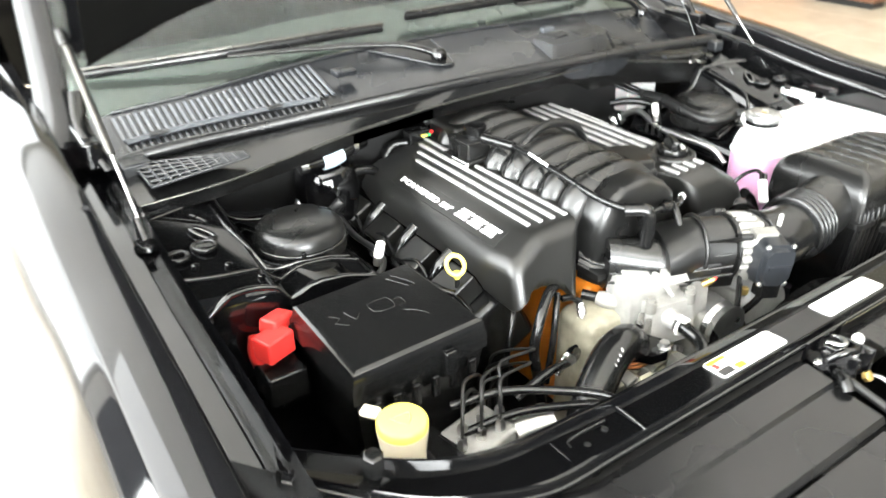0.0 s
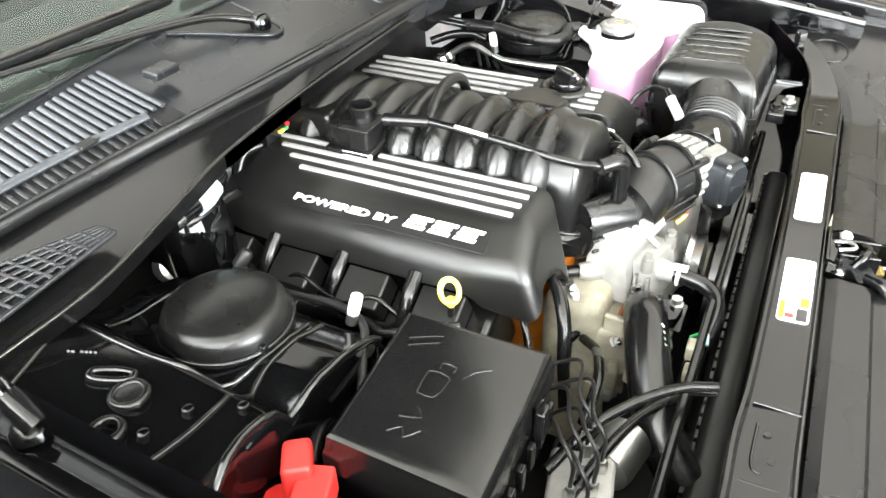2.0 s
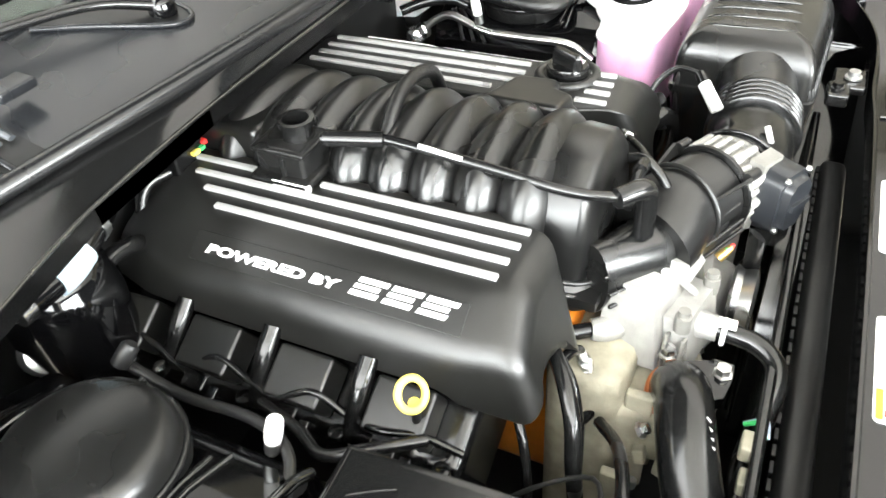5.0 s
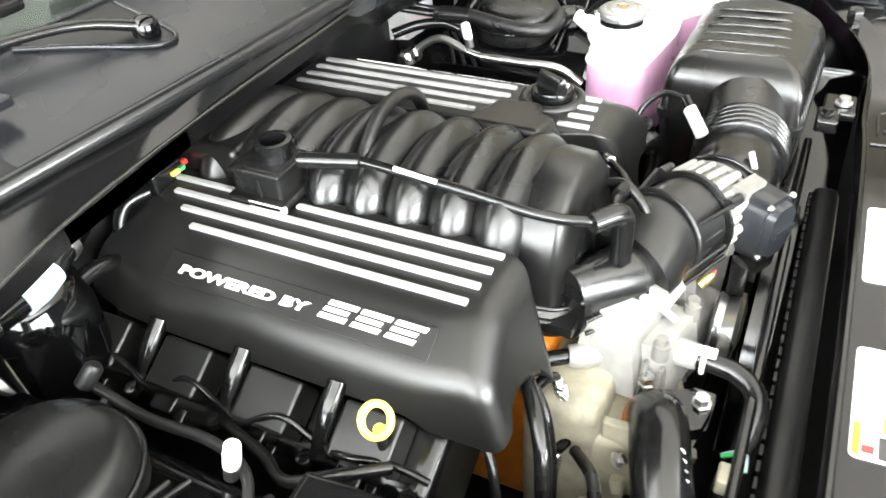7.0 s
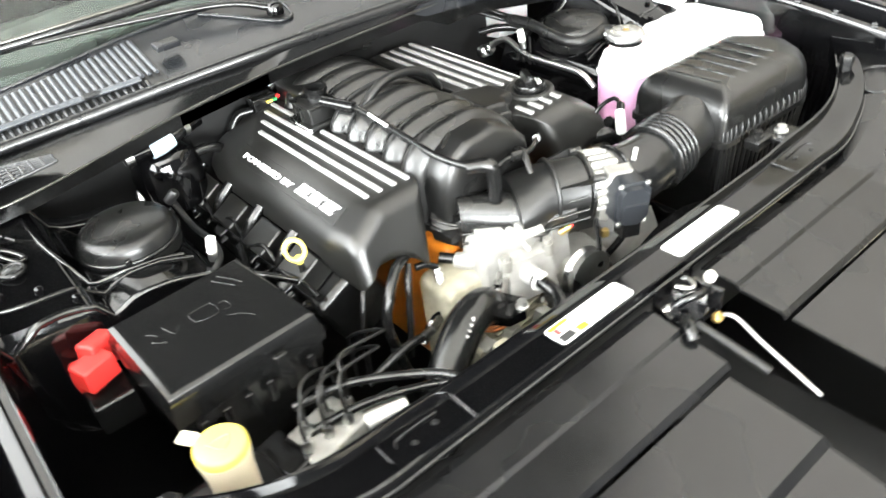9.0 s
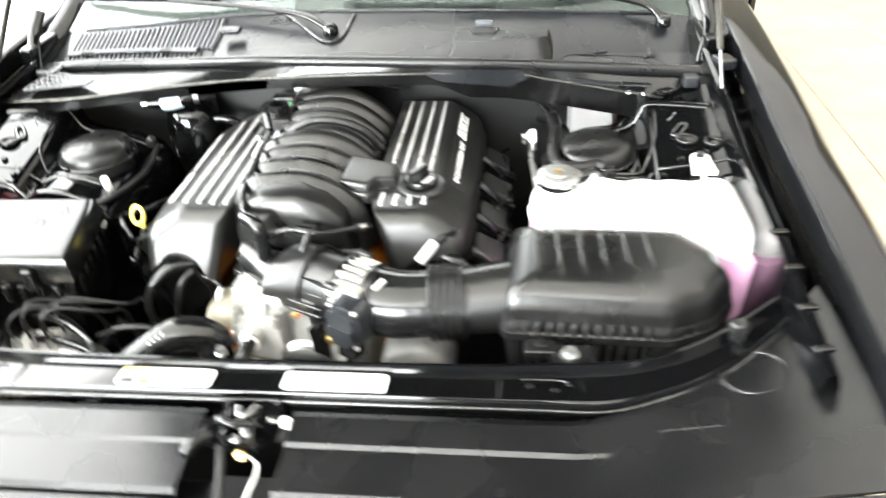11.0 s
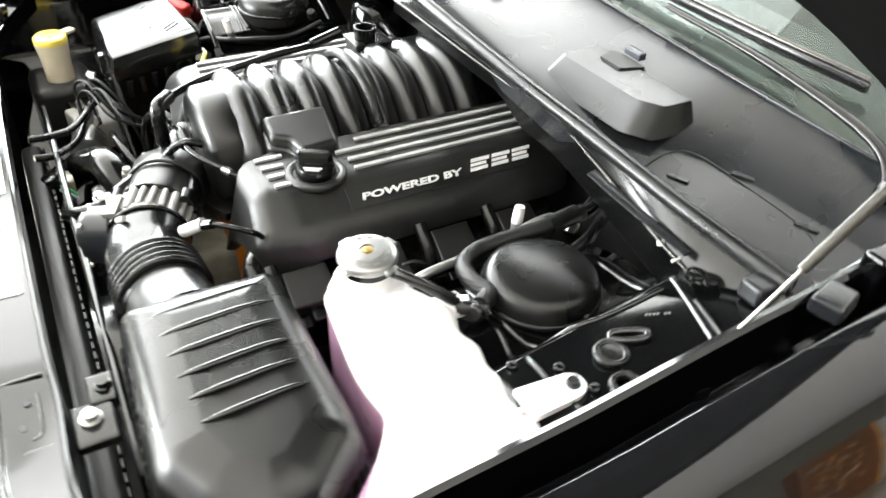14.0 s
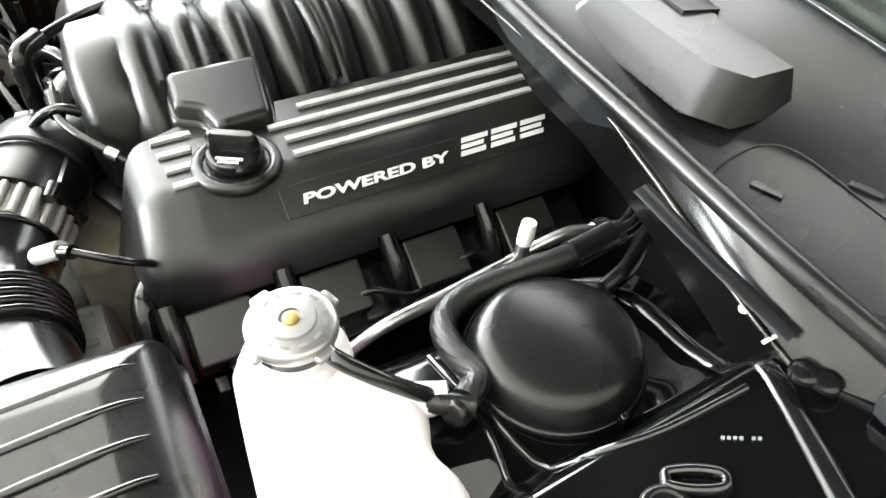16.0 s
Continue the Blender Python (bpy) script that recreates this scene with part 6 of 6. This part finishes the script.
part("outlet", tube([(-0.118, 0.274, 0.741), (-0.135, 0.295, 0.743)], 0.009, 12), M_RUBBER, pump)
for x, y in ((-0.093, 0.182), (-0.02, 0.165), (0.026, 0.182), (-0.002, 0.24)):
    part("bolt_boss", lathe((x, y, 0.752), [(0.0095, 0), (0.009, 0.02), (0.0065, 0.0205), (0.0065, 0.028)], 12), M_CAST, pump)
for k in range(4):
    part("casting_rib", box((-0.105 + 0.004 * k, 0.178 + 0.018 * k, 0.715), (0.01, 0.005, 0.06), 0.002, (0, 10, -15)), M_CAST, pump)
part("neck_flange", prism([(-0.165, 0.155), (-0.145, 0.125), (-0.115, 0.12), (-0.095, 0.14), (-0.11, 0.175), (-0.145, 0.185)], 0.705, 0.722, 0.004), M_GLOSS, pump)
part("lower_casting", box((-0.10, 0.21, 0.645), (0.14, 0.09, 0.09), 0.015, (0, 0, 10)), M_TAN, pump, "dusty lower casting")
for k in range(7):
    part("casting_rib", box((-0.165 + 0.022 * k, 0.165 + 0.004 * k, 0.64), (0.007, 0.02, 0.085), 0.002, (0, 6 * (k % 3 - 1), 10)), M_TAN, pump)
    part("casting_rib", box((-0.12 + 0.004 * k, 0.16, 0.60 + 0.014 * k), (0.11, 0.012, 0.005), 0.0015, (0, 8, 10)), M_TAN, pump)
part("lower_casting", box((0.06, 0.19, 0.66), (0.10, 0.09, 0.10), 0.018, (0, 10, -10)), M_ALU, pump)
for x, y in ((-0.112, 0.131), (-0.153, 0.168), (-0.105, 0.19)):
    part("bolt", lathe((x, y, 0.72), [(0.011, 0), (0.011, 0.003), (0.008, 0.004), (0.008, 0.012)], 6), M_STEEL, pump)
part("sensor", lathe((0.01, 0.165, 0.775), [(0.006, 0), (0.006, 0.012), (0.004, 0.02)], 8, (0.5, -0.5, 0.5)), M_BRASS, pump)
part("sensor_clip", box((0.022, 0.153, 0.788), (0.005, 0.005, 0.005), 0.0015), M_RED, pump)
part("sensor_clip", box((0.016, 0.158, 0.786), (0.004, 0.004, 0.004), 0.0015), M_GREEN, pump)
random.seed(77)
for k in range(34):
    x, y, z = random.uniform(-0.2, -0.03), random.uniform(0.13, 0.21), random.uniform(0.56, 0.69)
    if k % 3:
        part("casting_rib", box((x, y, z), (random.uniform(0.008, 0.03), random.uniform(0.01, 0.03), random.uniform(0.01, 0.04)), 0.003, (random.uniform(-15, 15), random.uniform(-25, 25), random.uniform(-20, 20))), random.choice((M_TAN, M_TAN, M_CAST)), pump)
    else:
        part("bolt", lathe((x, y, z), [(0.009, 0), (0.009, 0.004), (0.006, 0.005), (0.006, 0.012)], 6, (random.uniform(-0.4, 0.4), -0.8, 0.6)), M_STEEL, pump)
pul = thing("drive_belt", (0.05, 0.13, 0.66), "black ribbed drive belt round steel pulleys", "belt")
part("pulley", lathe((0.03, 0.145, 0.70), [(0.04, 0), (0.045, 0.004), (0.04, 0.012), (0.045, 0.026), (0.03, 0.03)], 30, (0, -1, 0)), M_STEEL, pul)
part("pulley", lathe((0.14, 0.14, 0.62), [(0.035, 0), (0.04, 0.004), (0.04, 0.026), (0.02, 0.03)], 30, (0, -1, 0)), M_TAN, pul)
part("belt", tube([(0.075, 0.13, 0.70), (0.10, 0.13, 0.66), (0.12, 0.13, 0.58), (0.10, 0.13, 0.50)], 0.012, 8, flat=0.35), M_RUBBER, pul)
part("belt", tube([(0.055, 0.13, 0.785), (0.06, 0.128, 0.72), (0.055, 0.127, 0.62)], 0.014, 8, flat=0.3), M_RUBBER, pul)
alt = thing("alternator", (0.17, 0.2, 0.66), "dusty cast alternator body below the intake duct", "alternator")
part("body", lathe((0.20, 0.25, 0.66), [(0.05, 0), (0.062, 0.01), (0.062, 0.08), (0.045, 0.10)], 28, (0, -1, 0)), M_ALU, alt)
for k in range(10):
    a = 2 * math.pi * k / 10
    part("cooling_fin", box((0.20 + 0.06 * math.cos(a), 0.20, 0.66 + 0.06 * math.sin(a)), (0.008, 0.06, 0.008), 0.002), M_ALU, alt)
fan = thing("fan_shroud", (0.15, 0.09, 0.6), "black ribbed radiator fan shroud", "fan shroud")
part("ring", lathe((0.22, 0.105, 0.53), [(0.19, 0), (0.20, 0.0), (0.20, 0.03), (0.19, 0.03)], 48, (0, -1, 0)), M_PLASTIC, fan)
part("hub", lathe((0.22, 0.12, 0.53), [(0.05, 0), (0.055, 0.01), (0.055, 0.04)], 28, (0, -1, 0)), M_PLASTIC, fan)
for k in range(7):
    a = 2 * math.pi * k / 7
    part("blade", box((0.22 + 0.115 * math.cos(a), 0.095, 0.53 + 0.115 * math.sin(a)), (0.15, 0.005, 0.05), 0.002, (35, -math.degrees(a), 0)), M_PLASTIC, fan)
part("back_plate", box((0.0, 0.085, 0.60), (0.95, 0.012, 0.26), 0.004), M_PLASTIC, fan)

hose = thing("radiator_hose", (-0.25, 0.13, 0.74), "thick glossy black upper radiator hose", "hose")
part("hose", tube([(-0.135, 0.172, 0.69), (-0.144, 0.17, 0.717), (-0.168, 0.163, 0.734), (-0.205, 0.153, 0.733), (-0.255, 0.133, 0.705), (-0.30, 0.107, 0.672), (-0.325, 0.078, 0.64), (-0.345, 0.035, 0.605)], 0.0295, 22), M_RUBBER, hose, smooth=60)
part("clamp", torus((-0.136, 0.172, 0.694), 0.0305, 0.003, (-0.2, 0, 1)), M_COPPER, hose, "copper-coloured hose clamp")
part("clamp", torus((-0.140, 0.171, 0.706), 0.0305, 0.003, (-0.4, 0, 1)), M_COPPER, hose)
for k in range(4):
    part("print", box((-0.205 - 0.007 * k, 0.134 - 0.003 * k, 0.7555 - 0.004 * k), (0.0022, 0.006, 0.001), 0.0, (40, 20, 0)), M_LETTER, hose)
hh = thing("heater_return_hose", (-0.08, 0.1, 0.72), "thin black coolant hose with a white clamp", "hose")
part("hose", tube([(-0.063, 0.15, 0.737), (-0.064, 0.125, 0.735), (-0.066, 0.104, 0.731), (-0.078, 0.085, 0.725), (-0.098, 0.077, 0.715), (-0.125, 0.081, 0.69), (-0.148, 0.089, 0.67), (-0.185, 0.092, 0.65), (-0.24, 0.085, 0.61)], 0.0115, 14), M_RUBBER, hh)
part("clamp", torus((-0.064, 0.14, 0.736), 0.0135, 0.003, (0, 1, 0)), M_WHITE, hh)
part("clamp_tag", box((-0.067, 0.138, 0.752), (0.014, 0.02, 0.004), 0.001), M_WHITE, hh, "white paper tag")

# small looms at the front of the passenger cover
loom = thing("engine_loom", (-0.25, 0.27, 0.72), "black looms and foil-wrapped leads hanging at the engine front", "wiring loom")
for rad, path in (
    (0.0085, [(-0.20, 0.292, 0.785), (-0.235, 0.27, 0.79), (-0.266, 0.25, 0.768), (-0.283, 0.242, 0.727), (-0.277, 0.24, 0.68), (-0.262, 0.24, 0.61)]),
    (0.0055, [(-0.205, 0.28, 0.778), (-0.222, 0.262, 0.762), (-0.236, 0.25, 0.715), (-0.25, 0.245, 0.64)]),
    (0.005, [(-0.265, 0.31, 0.77), (-0.29, 0.29, 0.745), (-0.305, 0.28, 0.70), (-0.31, 0.28, 0.62)]),
    (0.0065, [(-0.165, 0.252, 0.704), (-0.17, 0.248, 0.688), (-0.178, 0.254, 0.674), (-0.185, 0.261, 0.665)]),
    (0.006, [(-0.19, 0.285, 0.76), (-0.172, 0.28, 0.758), (-0.157, 0.275, 0.746)]),
):
    part("lead", tube(path, rad, 12), M_RUBBER, loom)
for a, b in (((-0.157, 0.275, 0.746), (-0.165, 0.252, 0.704)), ((-0.185, 0.261, 0.665), (-0.212, 0.262, 0.628))):
    part("foil_lead", tube([a, Vector(a).lerp(Vector(b), 0.3), Vector(a).lerp(Vector(b), 0.7), b], [0.006, 0.0085, 0.008, 0.006], 9, 3), M_FOIL, loom, "foil wrapped sensor lead")
part("lead", tube([(-0.19, 0.24, 0.68), (-0.23, 0.21, 0.70), (-0.30, 0.19, 0.72), (-0.36, 0.19, 0.70)], 0.007, 8), M_RUBBER, loom)

# ---- brake control unit ----
abs_ob = thing("brake_control_unit", (-0.45, 0.17, 0.66), "cast aluminium brake control block with thin black pipes", "brake control unit")
part("block", box((-0.45, 0.165, 0.675), (0.10, 0.075, 0.06), 0.006, (0, 0, 12)), M_ALU, abs_ob)
part("motor", lathe((-0.40, 0.15, 0.68), [(0.03, 0), (0.032, 0.01), (0.032, 0.06), (0.02, 0.064)], 24, (0.9, -0.2, 0)), M_STEEL, abs_ob)
part("module", box((-0.51, 0.17, 0.66), (0.05, 0.08, 0.09), 0.006, (0, 0, 12)), M_PLASTIC, abs_ob)
for k in range(6):
    x, y = -0.485 + 0.016 * k, 0.15 + 0.022 * (k % 2)
    part("pipe_nut", lathe((x, y, 0.704), [(0.008, 0), (0.008, 0.012), (0.005, 0.018)], 6), M_STEEL, abs_ob)
    part("brake_pipe", tube([(x, y, 0.72), (x, y, 0.752 + 0.008 * (k % 3)), (x + 0.018, y + 0.02, 0.768 + 0.006 * (k % 3)), (x + 0.05 + 0.01 * k, y + 0.045, 0.75), (x + 0.08, y + 0.06 + 0.012 * k, 0.70), (x + 0.085, y + 0.07 + 0.012 * k, 0.62)], 0.0025, 8), M_DARK, abs_ob)
for k, dz in enumerate((0.0, -0.028)):
    part("crossing_pipe", tube([(-0.47, 0.20 - 0.03 * k, 0.735 + dz), (-0.40, 0.17 - 0.02 * k, 0.748 + dz), (-0.33, 0.125, 0.745 + dz), (-0.30 + 0.02 * k, 0.085, 0.752 + dz), (-0.29 + 0.02 * k, 0.05, 0.758 + dz)], 0.0065, 10), M_RUBBER, abs_ob)
part("plug", lathe((-0.55, 0.195, 0.73), [(0.012, 0), (0.014, 0.006), (0.008, 0.02)], 12, (-0.5, -0.6, 0.5)), M_STEEL, abs_ob)

# connector near the radiator tank
rc = thing("radiator_connector", (-0.22, 0.065, 0.72), "small dusty connectors clipped behind the radiator", "connector")
part("body", box((-0.19, 0.09, 0.715), (0.025, 0.022, 0.022), 0.003), M_TAN, rc)
part("plug", box((-0.225, 0.088, 0.705), (0.022, 0.018, 0.02), 0.003), M_TAN, rc)
part("lead", tube([(-0.16, 0.10, 0.71), (-0.165, 0.085, 0.725), (-0.18, 0.08, 0.72)], 0.0025, 6), M_GREEN, rc)
part("lead", tube([(-0.155, 0.10, 0.705), (-0.158, 0.082, 0.722), (-0.175, 0.077, 0.715)], 0.0025, 6), M_BLUEGREY, rc)

# coolant hose beneath the driver's cover
ch = thing("coolant_elbow_hose", (0.25, 0.28, 0.78), "short black elbow hose under the driver's cover", "hose")
part("hose", tube([(0.235, 0.30, 0.80), (0.262, 0.285, 0.80), (0.285, 0.278, 0.775), (0.29, 0.282, 0.73), (0.28, 0.30, 0.68)], 0.0135, 14), M_RUBBER, ch)
part("bracket", box((0.26, 0.32, 0.755), (0.04, 0.04, 0.06), 0.004), M_TAN, ch)
fp = thing("fuel_line", (0.0, 0.27, 0.87), "thin black plastic line with clips on the manifold front", "fuel line")
part("pipe", tube([(-0.048, 0.262, 0.862), (-0.01, 0.264, 0.876), (0.03, 0.262, 0.872), (0.06, 0.272, 0.866), (0.10, 0.30, 0.858), (0.118, 0.315, 0.852)], 0.0048, 10), M_RUBBER, fp)
part("joint", tube([(0.005, 0.264, 0.876), (0.035, 0.263, 0.871)], 0.0085, 10), M_PLASTIC, fp)
part("joint", tube([(0.098, 0.298, 0.858), (0.108, 0.307, 0.855)], 0.0075, 10), M_STEEL, fp)
sp = thing("support_bolts", (0.44, 0.053, 0.81), "dusty steel bracket bolt behind the radiator support", "bolt")
part("washer", lathe((0.441, 0.053, 0.808), [(0.012, 0), (0.012, 0.003), (0.008, 0.004), (0.008, 0.011)], 18), M_CAP, sp)
part("bracket", box((0.445, 0.056, 0.80), (0.06, 0.045, 0.014), 0.004), M_PLASTIC, sp)

part("elbow_cable", tube([(0.036, 0.29, 0.868), (0.03, 0.262, 0.875), (0.018, 0.232, 0.85), (0.012, 0.205, 0.79), (0.012, 0.19, 0.74)], 0.006, 10), M_RUBBER, intake, "thin black cable across the inlet elbow")

# tabs along the driver's side rail
for y in (-0.01, 0.06, 0.135, 0.21):
    z = lerp_table(y, FENDER_Z)
    part("rail_tab", box((0.742, y, z - 0.013), (0.028, 0.012, 0.006), 0.002, (0, 10, 20)), M_GLOSS, car)

# what lines the east wall of the showroom, mirrored in the driver's wing
desk = thing("wall_cabinet", (5.83, 5.62, 0.0), "tall brown veneered cupboard against the showroom wall", "cabinet")
part("body", box((5.83, 5.65, 1.13), (0.33, 0.95, 2.14), 0.01), M_WOOD, desk)
part("plinth", box((5.83, 5.65, 0.03), (0.31, 0.93, 0.06), 0.0), M_DARK, desk)
part("side_trim", box((5.82, 5.15, 1.1), (0.36, 0.03, 2.2), 0.004), M_LABEL, desk, "white edge strip")
board = thing("notice_board", (5.95, 4.88, 0.0), "white panel with one small dark mark", "board")
part("panel", box((5.95, 4.88, 1.1), (0.06, 0.5, 2.2), 0.006), M_LABEL, board)
part("mark", box((5.915, 4.92, 1.5), (0.012, 0.09, 0.26), 0.002), M_DARK, board, "small dark mark")
case = thing("display_case", (5.8, 4.1, 0.0), "copper-brown display case full of glittering metal pieces", "display case")
part("body", box((5.85, 4.07, 1.1), (0.28, 1.06, 2.2), 0.01), M_LACQUER, case)
part("corner_strip", box((5.69, 4.57, 1.1), (0.05, 0.05, 2.2), 0.006), M_GOLD, case, "polished gold corner strip")
random.seed(77)
for k in range(46):
    part("trinket", lathe((5.70, random.uniform(3.65, 4.3), random.uniform(0.5, 1.9)), [(0.02, 0), (0.05, 0.02), (0.045, 0.05), (0.01, 0.06)], 7, (-1, random.uniform(-0.8, 0.8), random.uniform(-0.8, 0.8))), M_GOLD if k % 3 else M_STEEL, case)
door = thing("wall_cabinet", (5.88, 3.2, 0.0), "low dark brown cupboard against the showroom wall", "cabinet")
part("body", box((5.88, 3.2, 0.75), (0.22, 0.55, 1.4), 0.01), M_WOOD, door)
part("plinth", box((5.88, 3.2, 0.025), (0.20, 0.53, 0.05), 0.0), M_DARK, door)
